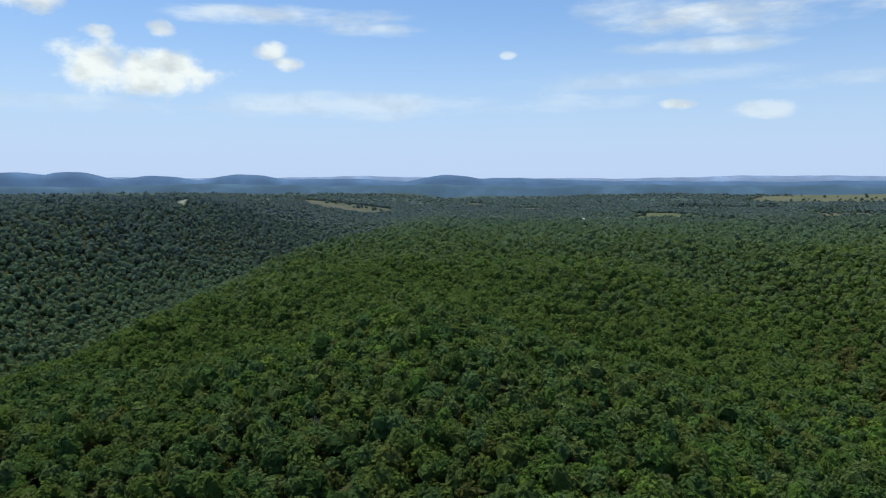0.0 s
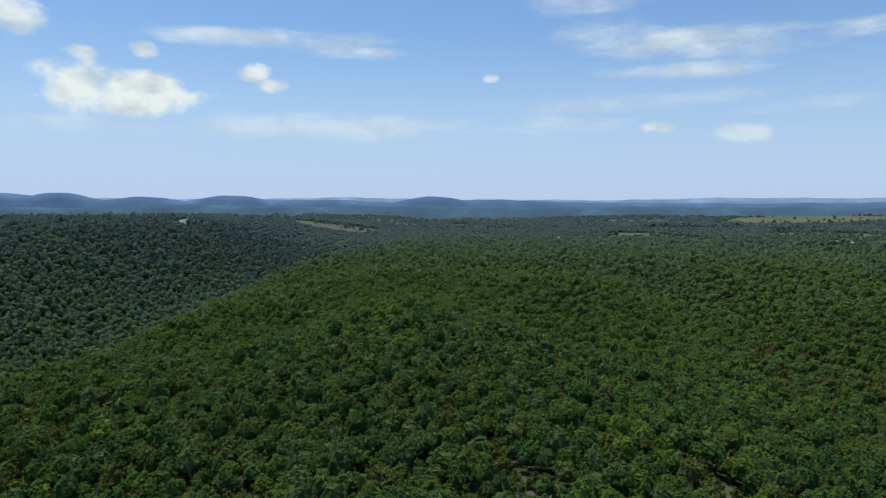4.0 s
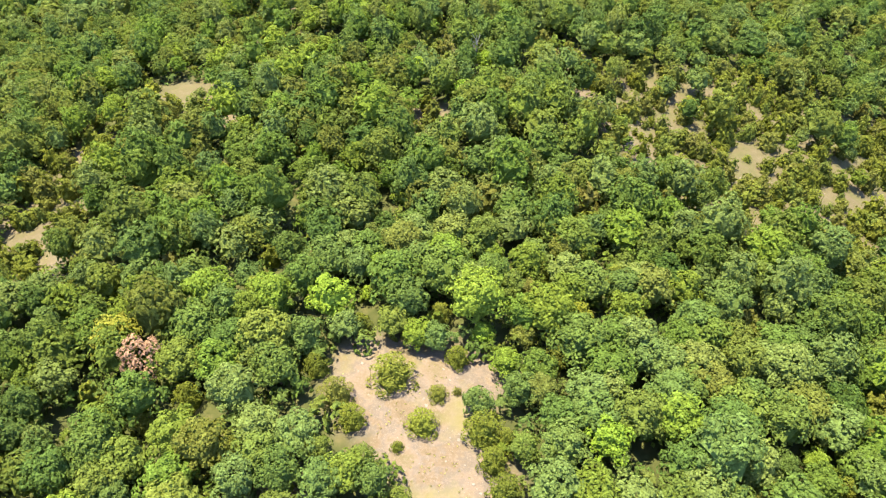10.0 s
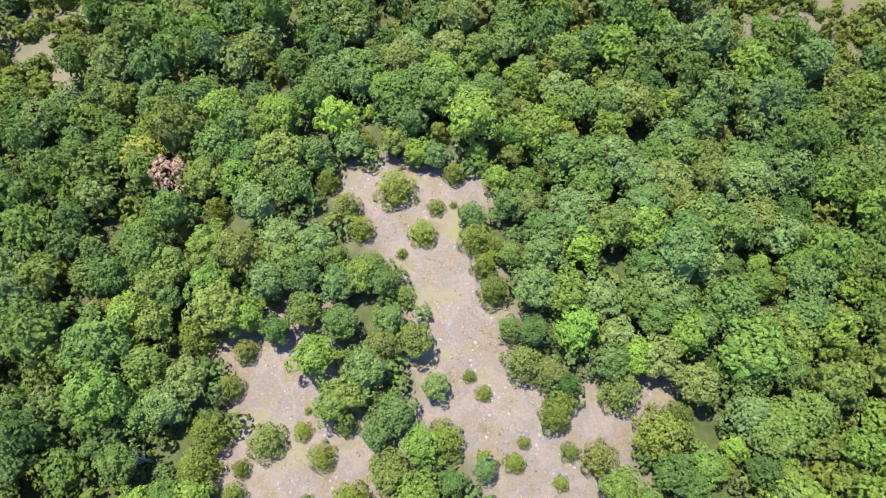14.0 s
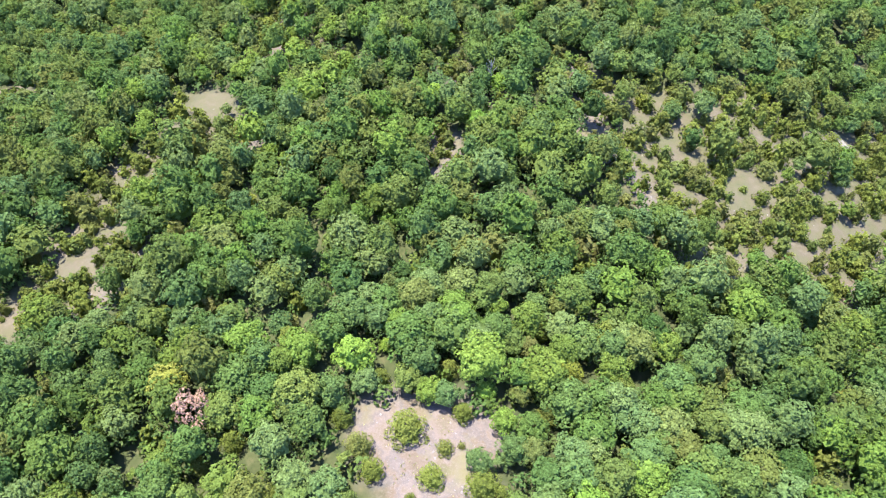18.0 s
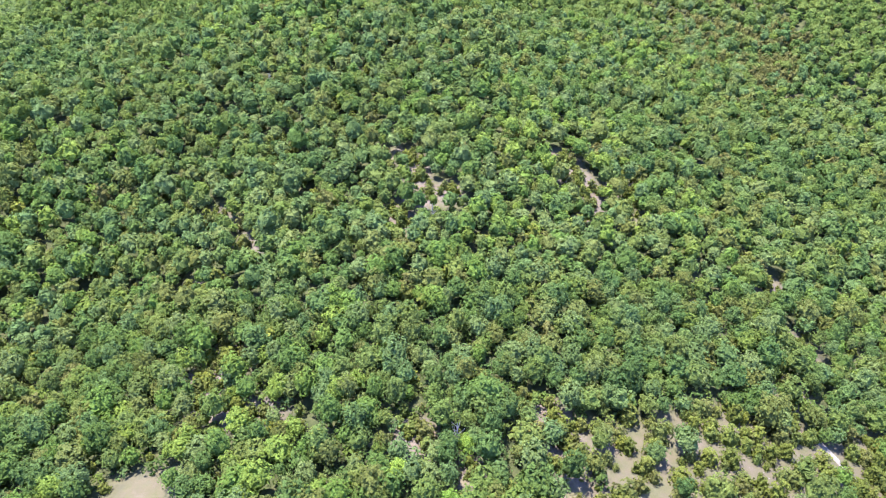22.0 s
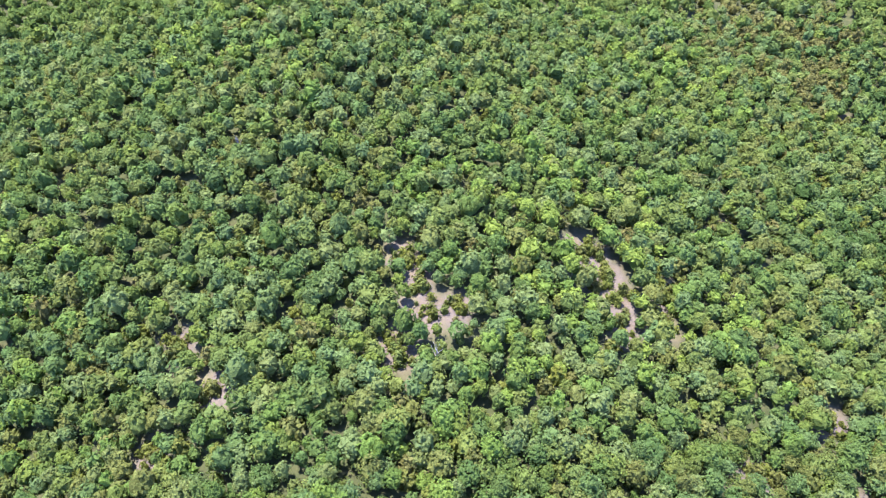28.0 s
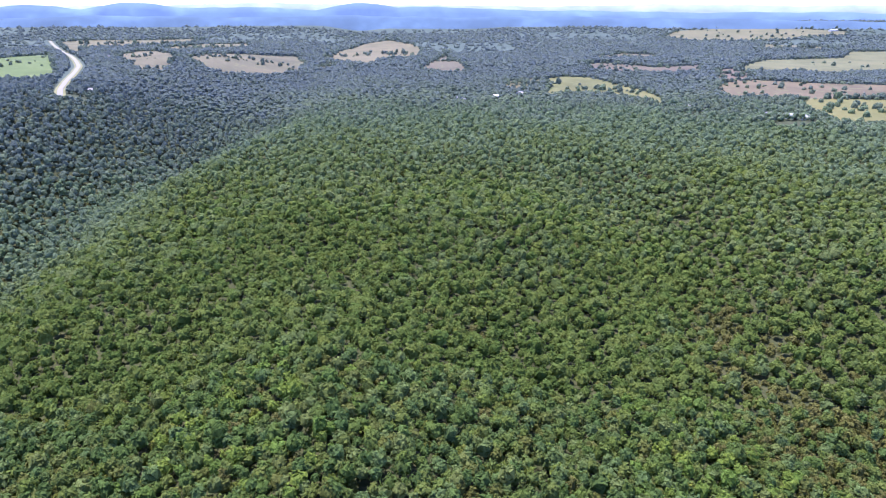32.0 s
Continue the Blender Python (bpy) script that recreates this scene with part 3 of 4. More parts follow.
def woods(name, label, x, y, size, tint, templates, mat, lift, rng):
    """Trees past counting, joined into one mesh: crowns of several shapes set on the ground, size = crown radius."""
    V, F, T, base = [], [], [], 0
    z = height(x, y)
    turn = rng.uniform(0, 6.28, len(x))
    kind = rng.integers(0, len(templates), len(x))
    tall = rng.uniform(0.8, 1.35, len(x))
    for k, (tv, tf) in enumerate(templates):
        i = np.nonzero(kind == k)[0]
        if not len(i):
            continue
        c, s = np.cos(turn[i])[:, None], np.sin(turn[i])[:, None]
        sz = size[i][:, None]
        vx = (tv[None, :, 0] * c - tv[None, :, 1] * s) * sz + x[i][:, None]
        vy = (tv[None, :, 0] * s + tv[None, :, 1] * c) * sz + y[i][:, None]
        vz = tv[None, :, 2] * sz * tall[i][:, None] + (z[i] + lift * size[i] * tall[i])[:, None]
        V.append(np.stack([vx, vy, vz], -1).reshape(-1, 3))
        F.append((tf[None] + (np.arange(len(i)) * len(tv))[:, None, None]).reshape(-1, 4) + base)
        T.append(np.repeat(tint[i], len(tv)))
        base += len(i) * len(tv)
    me = mesh_from(name, np.concatenate(V), np.concatenate(F), mat, np.concatenate(T))
    return tagged(new(name, me), label, "woods", kind="stuff")



rng = np.random.default_rng(7)
oak_close = [crown_template(5 + k, 400, 26, 0.080, ball=0.25) for k in range(6)]
oak_near = [crown_template(10 + k, 250, 26, 0.092, ball=0.30) for k in range(8)]
oak_mid = [dome_template(20 + k, 3, 6, 84, 0.140, 0.88) for k in range(9)]
oak_half = [dome_template(30 + k, 3, 6, 34, 0.205, 0.90) for k in range(9)]
oak_far = [dome_template(40 + k, 3, 6, 3, 0.32, 0.96) for k in range(8)]
oak_dist = [dome_template(50 + k, 2, 5) for k in range(8)]
understory = [crown_template(70 + k, 56, 9, 0.18, core=False, ball=0.4) for k in range(4)]
cedar_open = [crown_template(64 + k, 190, 16, 0.105, "cedar", flat=0.25, ball=0.6) for k in range(5)]
cedar_mid = [crown_template(60 + k, 90, 12, 0.155, "cedar") for k in range(5)]

# single trees and bushes of the near glade: x, y and crown radius
BUSHES = "-7.3,46.7,3.3 -3.0,39.0,2.3 -1.0,43.8,1.5 1.6,44.5,0.7 -5.7,29.1,1.9 -6.1,35.9,0.9 5.5,15.2,1.2 3.6,17.5,1.0 9.4,6.2,1.4 10.7,8.7,0.9 15.4,3.7,1.1 -23.5,9.1,2.7 -18.9,10.4,1.4 -16.0,7.1,2.0 -18.4,13.1,0.6"
EDGE_CEDARS = "-14.7,43.6,2.4 -18.0,48.3,2.1 -12.2,39.8,2.1 1.7,49.8,1.9 5.0,37.8,2.8 6.0,33.7,2.1 7.2,29.6,2.4 -26.8,5.6,1.3 -27.4,2.5,1.6 -11.8,1.4,2.7 -17.7,1.4,1.1 -13.0,11.0,1.6 0.3,8.9,2.6 16.7,7.6,1.3 20.4,6.6,2.5 14.8,12.0,2.4 16.1,14.0,2.1 11.0,19.1,2.9 14.4,17.4,2.6 -27.8,21.4,1.9 -29.5,16.2,2.1 -31.1,10.1,3.0 -34.7,23.8,3.2 -32.1,5.8,3.0 24.0,15.6,3.1 28.7,9.6,3.8"
EDGE_OAKS_WEST = "-17.3,19.5,3.5 -10.2,17.6,3.7 -12.4,15.0,3.2 -6.3,12.1,3.1 -3.8,22.0,2.9 -7.4,24.7,2.6 -14.4,24.6,3.0 -19.4,26.4,3.0 -1.1,15.7,2.1 -8.5,9.6,2.6 -6.9,5.0,3.1 -3.2,2.0,3.5 1.1,3.5,2.1 5.4,5.2,1.7 -11.7,31.3,3.1 -14.8,30.5,3.1 -18.6,36.5,3.5 -19.8,31.4,3.3 -24.7,30.6,3.4 -27.5,25.9,3.1 -23.2,23.7,2.4 13.2,29.3,3.7 14.4,34.9,3.5 9.9,35.1,2.3 17.2,28.5,3.7 22.1,27.9,3.7 14.7,39.3,3.4"
EDGE_OAKS_EAST = "9.8,43.5,2.8 34.5,16.1,3.5 29.7,4.9,3.3 22.7,3.0,3.1 25.7,0.6,3.0 34.4,5.8,3.1 9.3,23.9,2.0 12.4,23.1,2.8 -37.1,13.5,3.7 -40.7,18.9,3.6 -40.6,12.3,3.5 -35.1,1.6,3.3 -38.7,1.0,3.1 -22.9,46.5,3.7 -27.9,42.9,4.0 -31.3,48.1,3.7 -34.1,36.7,3.9 -30.0,35.0,3.9 -23.8,37.7,3.6 -4.0,52.9,2.5 -1.3,52.4,2.5 -7.6,54.8,2.9 -19.9,51.8,3.4 8.4,48.3,2.6 12.7,47.1,3.2 29.3,19.9,3.6 24.0,23.1,3.3 27.2,28.3,3.4 34.1,23.4,3.6 -14.6,13.0,2.9"
BRIGHT = "-16.8,58.4,3.9 20.5,36.2,3.2 18.4,23.4,3.6 26.1,20.0,3.0 39.1,8.2,2.1 5.4,53.7,2.0 -12.0,62.1,1.4 3.7,120.3,2.6 -6.2,127.6,3.0 8.8,133.8,2.4"
DEAD, YELLOW = "-41.5,48.0,3.1", "-48.1,53.2,3.3"
SNAGS = "-39.3,6.7,2.1 20.4,19.6,1.6 -23.6,24.5,1.7 7.0,135.3,3.0 7.3,215.4,2.9 -50.3,301.6,2.6"
bushes, edge_cedars, bright = capsules(BUSHES), capsules(EDGE_CEDARS), capsules(BRIGHT)
dead, yellow, snags = capsules(DEAD), capsules(YELLOW), capsules(SNAGS)
edge_oaks = np.concatenate([capsules(EDGE_OAKS_WEST), capsules(EDGE_OAKS_EAST)])
placed = np.concatenate([edge_oaks, bushes, edge_cedars, bright, dead, yellow, snags])


def patchy(x, y):
    """Leaf hue by tree: chance, with stands of like trees."""
    stand = np.sin(x / 31 + 0.5 * np.sin(y / 47)) * np.sin(y / 38 + 1.1) + 0.5 * np.sin(x / 90 + 2) - 0.25 * np.tanh(-x / 60)
    return np.clip(0.74 * rng.random(len(x)) + 0.13 + 0.20 * stand, 0, 1)


def clear_of(x, y, size, spots, gap):
    ok = np.ones(len(x), bool)
    for px, py, pr in spots:
        ok &= np.hypot(x - px, y - py) > pr * gap + size * gap
    return ok


# young cedars and shrubs that stand on the bench glades
k = rng.integers(15, len(GLADES), 640)
g, u, v = GLADES[k], rng.random(640), rng.normal(scale=0.8, size=(2, 640))
sx, sy = g[:, 0] + u * (g[:, 2] - g[:, 0]) + v[0] * (g[:, 4] + 0.8), g[:, 1] + u * (g[:, 3] - g[:, 1]) + v[1] * (g[:, 4] + 0.8)
# cedars and shrubs of the savanna, well apart on grassy stony ground
bx, by = scatter(-100, 126, 58, 152, 3.1, rng, 0.75)
pick = (rng.random(len(bx)) < 0.62 * bench_open(bx, by) * (0.85 + 0.6 * np.sin(bx / 5.0 + 1) * np.sin(by / 6.0))) & (glade_distance(bx, by) > -0.6)
bx, by = bx[pick], by[pick]
woods("savanna_cedars", "round olive and brown-green cedar bushes scattered over grassy ground", bx, by, 1.1 + 2.3 * rng.random(len(bx)) ** 1.3, rng.random(len(bx)), cedar_open, leaf_cedar_stuff, -0.12, rng)
woods("young_cedars", "low olive-green cedar shrubs on the small glades", sx, sy, 0.8 + 1.9 * rng.random(640) ** 1.4, rng.random(640), cedar_mid, leaf_cedar_stuff, -0.05, rng)

def brown_scrub(x, y):
    """How much of the wood is dry, browned scrub: a band down the slope of the right-hand hollow."""
    band = np.exp(-((x - 192) / 30) ** 2) * smooth((y - 325) / 50) * (1 - smooth((y - 520) / 60))
    return 1.0 * band * (0.62 + 0.42 * np.sin(x / 9.0) * np.sin(y / 13.0)) + 0.012


# the wood round the path
rows = [scatter(-190, 230, a, b, step, rng) for a, b, step in ((-40, 110, 4.9), (110, 190, 4.25), (190, 420, 4.0))]
x, y = np.concatenate([r[0] for r in rows]), np.concatenate([r[1] for r in rows])
ok = (np.abs(x) < 60 + 0.66 * (y + 60))
x, y = x[ok], y[ok]
gd = glade_distance(x, y)
size = np.clip(rng.normal(3.6, 0.75, len(x)), 2.0, 5.4) * (1 - 0.14 * smooth((y - 95) / 30) - 0.04 * smooth((y - 175) / 30))
bench = np.exp(-((y - 105) / 45) ** 2) * smooth((np.abs(x + 5) - 22) / 35)
stands = np.sin(x / 19 + 0.8 * np.sin(y / 23)) * np.sin(y / 27 + 0.6)
cedar = rng.random(len(x)) < np.clip((0.42 - gd / 22) * (y < 150) + 0.28 * bench + 0.14 * stands * (y > 150) + 0.06 * smooth((y - 150) / 60), 0.10, 0.6)
size = np.where(cedar, size * np.where(y > 165, 0.84, 0.66), size)
thin = bench_open(x, y)
near_glade = (np.abs(x) < 60) & (y < 62)
# trees kept off the camera's side of small glades, so their ground shows in view
open_side = glade_distance(x, y + 4.0) > 0.2 * size
ok = (gd > np.where(near_glade, size * 0.62, size * 0.72)) & (open_side | (y < 150)) & clear_of(x, y, size, placed, 0.48)
ok &= rng.random(len(x)) > 0.80 * thin
x, y, size, cedar = x[ok], y[ok], size[ok], cedar[ok]
tint = patchy(x, y)
reach = np.hypot((x - 3) / 1.15, y - 30)
hero = (reach < np.sort(reach[y > -8])[190]) & (y > -8)
brown = (~hero) & (rng.random(len(x)) < brown_scrub(x, y))
m = ~hero & ~cedar & ~brown
yy = y + rng.normal(scale=16, size=len(y))
for name, label, zone, kit in (("oak_wood", "dense summer oak woodland with grey-green and mid-green crowns", (y < 190) & ((y >= 100) | (np.abs(x) > 85)), oak_near),
                               ("oak_wood_glade", "grey-green oak woodland round the stony glade", (y < 100) & (np.abs(x) <= 85), oak_close),
                               ("oak_wood_crest", "dense oak woodland along the crest of the spur", (y >= 190) & (yy < 320), oak_mid),
                               ("oak_wood_upper", "closed oak canopy on the upper spur", (y >= 190) & (yy >= 320), oak_half)):
    k = m & zone
    woods(name, label, x[k], y[k], size[k], tint[k], kit, leaf_oak_stuff, 0.95, rng)
m = ~hero & cedar & ~brown
woods("cedar_scrub", "olive-green cedars among the oaks and along the glades", x[m], y[m], size[m], tint[m], cedar_mid, leaf_cedar_stuff, 0.1, rng)
m = brown
woods("browned_scrub", "drought-browned scrub along the right-hand slope", x[m], y[m], size[m] * 1.12, tint[m], cedar_mid, leaf_brown, 0.1, rng)
ux, uy = scatter(-95, 105, -20, 190, 4.3, rng)
ok = (glade_distance(ux, uy) > 1.6) & (bench_open(ux, uy) < 0.4) & (np.abs(ux) < 50 + 0.6 * (uy + 60))
ux, uy = ux[ok], uy[ok]
woods("understory", "low green saplings and brush under the oaks", ux, uy, rng.uniform(1.5, 2.5, len(ux)), patchy(ux, uy) * 0.7, understory, leaf_oak_stuff, 0.0, rng)
near_x, near_y, near_size, near_cedar = x[hero], y[hero], size[hero], cedar[hero]

def far_haze(x, y):
    """Haze put into the leaf colour: greyer and bluer with the way across the plateau and to the west."""
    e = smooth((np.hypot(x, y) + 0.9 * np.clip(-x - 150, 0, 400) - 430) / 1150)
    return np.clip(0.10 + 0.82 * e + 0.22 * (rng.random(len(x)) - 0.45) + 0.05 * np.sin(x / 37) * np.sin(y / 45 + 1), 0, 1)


# farther slopes of the spur and both hollows
x, y = scatter(-640, 700, 60, 1150, 5.6, rng)
box = (x > -190) & (x < 230) & (y > -40) & (y < 420) & (np.abs(x) < 60 + 0.66 * (y + 60))
ok = ~box & (np.abs(x) < 100 + 0.71 * y) & ~in_field(x, y) & (road_distance(x, y) > 9)
ok &= (np.hypot(x + 416, y - 1040) > 20) & (np.hypot((x - 465) / 1.5, y - 938) > 22) & (np.hypot(x - 378, y - 1030) > 14)
x, y = x[ok], y[ok]
size = np.clip(rng.normal(3.4, 0.75, len(x)), 2.0, 5.2)
tint = patchy(x, y)
brown = rng.random(len(x)) < brown_scrub(x, y)
mid = (np.hypot(x, y - 130) < 500) & ~brown
woods("oak_wood_slopes", "closed oak woodland on the slopes of the hollows", x[mid], y[mid], size[mid], far_haze(x[mid], y[mid]), oak_half, leaf_slope_haze, 0.6, rng)
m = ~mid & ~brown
woods("oak_wood_far_slopes", "closed oak woodland on the far side of the hollows", x[m], y[m], size[m], far_haze(x[m], y[m]), oak_far, leaf_slope_haze, 0.6, rng)
m = brown
woods("browned_scrub", "drought-browned scrub among the oaks of the slope", x[m], y[m], size[m] * 0.8, tint[m], oak_half, leaf_brown, 0.1, rng)

# the wood goes on behind and beside the path
x, y = scatter(-420, 420, -260, 420, 10.0, rng)
covered = ((x > -190) & (x < 230) & (y > -40) & (np.abs(x) < 60 + 0.66 * (y + 60))) | ((y > 60) & (np.abs(x) < 100 + 0.71 * y))
x, y = x[~covered], y[~covered]
woods("oak_wood_outer", "closed oak woodland on the outer hillside", x, y, np.clip(rng.normal(4.9, 0.8, len(x)), 3, 6.5), 0.3 * rng.random(len(x)), oak_far, leaf_slope_haze, 0.5, rng)

# woods of the plateau, then of the far country
rows = [scatter(-1900, 2100, a, b, step, rng) for a, b, step in ((1150, 1650, 7.6), (1650, 2500, 12.0))]
x, y = np.concatenate([r[0] for r in rows]), np.concatenate([r[1] for r in rows])
ok = (np.abs(x) < 120 + 0.76 * y) & ~in_field(x, y) & (road_distance(x, y) > 14)
ok &= rng.random(len(x)) < 0.78 + 0.22 * (np.sin(x / 140 + 1) * np.sin(y / 110) > -0.35)
x, y = x[ok], y[ok]
size = np.clip(rng.normal(1, 0.18, len(x)), 0.6, 1.5) * np.where(y < 1650, 4.6, 6.8)
woods("plateau_woods", "woods between the fields of the plateau, haze-blue in leaf colour", x, y, size, far_haze(x, y), oak_dist, leaf_slope_haze, 0.0, rng)
x, y = scatter(-2800, 3000, 2500, 3700, 26.0, rng)
ok = (np.abs(x) < 120 + 0.76 * y) & ~in_field(x, y) & (road_distance(x, y) > 18)
ok &= rng.random(len(x)) < 0.3 + 0.7 * (np.sin(x / 210 + 1) * np.sin(y / 160) > -0.2)
x, y = x[ok], y[ok]
size = np.clip(rng.normal(11, 2.0, len(x)), 6, 16)
woods("far_woods", "woods of the far lowland, haze-blue in leaf colour", x, y, size, far_haze(x, y), oak_dist, leaf_slope_haze, -0.55, rng)


# ---- trees that stand near the path, each a thing ----
def part(name, me, parent, label="", matrix=None):
    ob = new(name, me)
    ob.parent = parent
    if matrix is not None:
        ob.matrix_basis = matrix
    if label:
        ob["label"] = label
    return ob


def limb_mesh(name, points, radii, mat, sides=6):
    """A tapered, bent stem through a few points."""
    V, F = [], []
    for k, (p, r) in enumerate(zip(points, radii)):
        for j in range(sides):
            a = 2 * math.pi * j / sides
            w = r * (1 + 0.12 * math.sin(3 * a + k))
            V.append((p[0] + w * math.cos(a), p[1] + w * math.sin(a), p[2]))
    for k in range(len(points) - 1):
        for j in range(sides):
            F.append((k * sides + j, k * sides + (j + 1) % sides, (k + 1) * sides + (j + 1) % sides, (k + 1) * sides + j))
    return mesh_from(name, np.array(V), np.array(F), mat, smooth_faces=True)


oak_crowns = [mesh_from("oak_crown", *crown_template(80 + k, 1300, 28, 0.060), leaf_oak) for k in range(7)]
bright_crowns = [mesh_from("bright_crown", *crown_template(90 + k, 1300, 28, 0.060), leaf_bright) for k in range(2)]
cedar_crowns = [mesh_from("cedar_crown", *crown_template(100 + k, 1300, 20, 0.044, "cedar", flat=0.3), leaf_cedar) for k in range(4)]
dead_crown = mesh_from("dead_crown", *crown_template(111, 620, 15, 0.060, core=False), leaf_dead)
yellow_crown = mesh_from("yellow_crown", *crown_template(112, 900, 26, 0.070), leaf_yellow)
trunks = [limb_mesh("trunk", [(0, 0, -0.3), (0.03, 0.01 * k, 0.35), (0.02 * k, 0.03, 0.9), (0.05, 0.02, 1.5)], (0.085, 0.06, 0.05, 0.025), bark) for k in range(3)]
limbs = [limb_mesh("limb", [(0, 0, 0), (0.25, 0.05, 0.22), (0.48, 0.12 * k, 0.5)], (0.032, 0.022, 0.008), bark, 5) for k in range(3)]


def tree(name, x, y, size, crown, lift, label, category, group="", stretch=1.0, limbed=True):
    base = new(name)
    z = float(height(x, y))
    s = size
    base.matrix_basis = pose(x, y, z, 0, 0, rng.uniform(0, 360)) @ Matrix.Diagonal((s, s, s * stretch, 1))
    tagged(base, label, category, group)
    part("trunk", trunks[rng.integers(3)], base)
    if limbed:
        for k in range(2):
            part("limb", limbs[rng.integers(3)], base, "", pose(0.01, 0.02, 0.55 + 0.25 * k, 0, 0, 140 * k + rng.uniform(0, 60)))
    part("crown", crown, base, "", pose(0, 0, lift))
    return base


OAK_LABELS = ["broad oak tree with dense mid-green summer leaves", "grey-green oak tree in the closed woodland canopy", "oak tree with a lumpy dark green crown"]
for X, Y, S, C in zip(near_x, near_y, near_size, near_cedar):
    if C:
        tree("cedar_tree", X, Y, S, cedar_crowns[rng.integers(4)], 0.1, "dense olive-green cedar tree among the oaks", "tree", "cedars in the wood", rng.uniform(1.0, 1.35), False)
    else:
        tree("oak_tree", X, Y, S, oak_crowns[rng.integers(7)], 0.95, OAK_LABELS[rng.integers(3)], "tree", "oaks of the near wood", rng.uniform(0.85, 1.15))
for X, Y, S in edge_oaks:
    tree("oak_tree", X, Y, S, oak_crowns[rng.integers(7)], 0.8, "oak tree at the edge of the stony glade", "tree", "oaks round the glade", rng.uniform(0.9, 1.1))
for X, Y, S in bushes:
    tree("cedar_bush", X, Y, S * 1.12, cedar_crowns[rng.integers(4)], -0.08, "rounded olive-green cedar bush on bare stony ground", "bush", "bushes on the glade", 0.78, False)
for X, Y, S in edge_cedars:
    tree("cedar_tree", X, Y, S * 1.12, cedar_crowns[rng.integers(4)], 0.0, "yellow-green cedar tree at the edge of the glade", "tree", "cedars round the glade", 1.0, False)
for X, Y, S in bright:
    tree("oak_tree", X, Y, S, bright_crowns[rng.integers(2)], 0.95, "tree with fresh yellow-green leaves among darker oaks", "tree", "bright trees", 1.0)
for X, Y, S in dead:
    tree("dead_tree", X, Y, S * 1.2, dead_crown, 1.35, "dead oak tree with reddish-brown withered leaves", "tree")
for X, Y, S in yellow:
    tree("oak_tree", X, Y, S * 1.15, yellow_crown, 1.0, "oak tree with yellowing leaves beside the dead one", "tree")

twig = [limb_mesh("bare_branch", [(0, 0, 0), (0.2, 0.03, 0.3), (0.42, -0.03 + 0.05 * k, 0.75), (0.5, 0.05, 1.1)], (0.04, 0.028, 0.018, 0.005), grey_wood, 5) for k in range(3)]
snag_trunk = limb_mesh("snag_trunk", [(0, 0, -0.2), (0.02, 0.02, 1.0), (0.06, 0.0, 2.0), (0.02, 0.05, 2.9)], (0.09, 0.07, 0.05, 0.012), grey_wood)
for X, Y, S in snags:
    snag = new("dead_snag")
    snag.matrix_basis = pose(X, Y, float(height(X, Y)), 0, 0, rng.uniform(0, 360)) @ Matrix.Diagonal((S, S, S, 1))
    tagged(snag, "bare silver-grey dead tree standing among green crowns", "dead tree", "bare snags")
    part("trunk", snag_trunk, snag)
    for k in range(9):
        part("branch", twig[k % 3], snag, "", pose(0.02, 0.01, 0.8 + 0.2 * k, rng.uniform(-25, 20), rng.uniform(-20, 20), k * 137.5) @ Matrix.Scale(1.15 - 0.07 * k, 4))


# ---- loose stones and dry tufts on the glades ----
def stones():
    m = plain("limestone", (0.165, 0.145, 0.142), 0.9, 0.22, 1.5, bump=0.3)
    V, F, base = [], [], 0
    cube = np.array([(-1, -1, 0), (1, -1, 0), (1, 1, 0), (-1, 1, 0), (-0.8, -0.75, 1), (0.7, -0.8, 1), (0.75, 0.7, 0.9), (-0.7, 0.8, 1)], float)
    quads = np.array([(4, 5, 6, 7), (0, 1, 5, 4), (1, 2, 6, 5), (2, 3, 7, 6), (3, 0, 4, 7)])
    for ax, ay, bx, by, r in GLADES:
        near = ay < 62
        n = int((math.hypot(bx - ax, by - ay) * 2 * r + 3.1 * r * r) * (0.9 if near else 0.4))
        k = rng.random(n)[:, None]
        ang, rad = rng.uniform(0, 6.28, n), r * np.sqrt(rng.random(n))
        px, py = ax + k[:, 0] * (bx - ax) + rad * np.cos(ang), ay + k[:, 0] * (by - ay) + rad * np.sin(ang)
        patch = np.sin(px * 0.9 + 1) * np.sin(py * 0.55) + 0.35 * rng.normal(size=n)
        px, py = px[patch > 0.1], py[patch > 0.1]
        for X, Y in zip(px, py):
            s = 0.05 + 0.16 * rng.random() ** 4
            a = rng.uniform(0, 6.28)
            v = cube * (s * rng.uniform(0.7, 1.4), s * rng.uniform(0.7, 1.3), s * rng.uniform(0.2, 0.5))
            v = v + rng.normal(scale=0.12 * s, size=v.shape)
            v = np.stack([v[:, 0] * math.cos(a) - v[:, 1] * math.sin(a) + X, v[:, 0] * math.sin(a) + v[:, 1] * math.cos(a) + Y, v[:, 2] + float(height(X, Y)) - 0.02], 1)
            V.append(v)
            F.append(quads + base)
            base += 8
    me = mesh_from("stones", np.concatenate(V), np.concatenate(F), m)
    tagged(new("stones", me), "pale flat limestone fragments strewn over bare ground", "stones", kind="stuff")


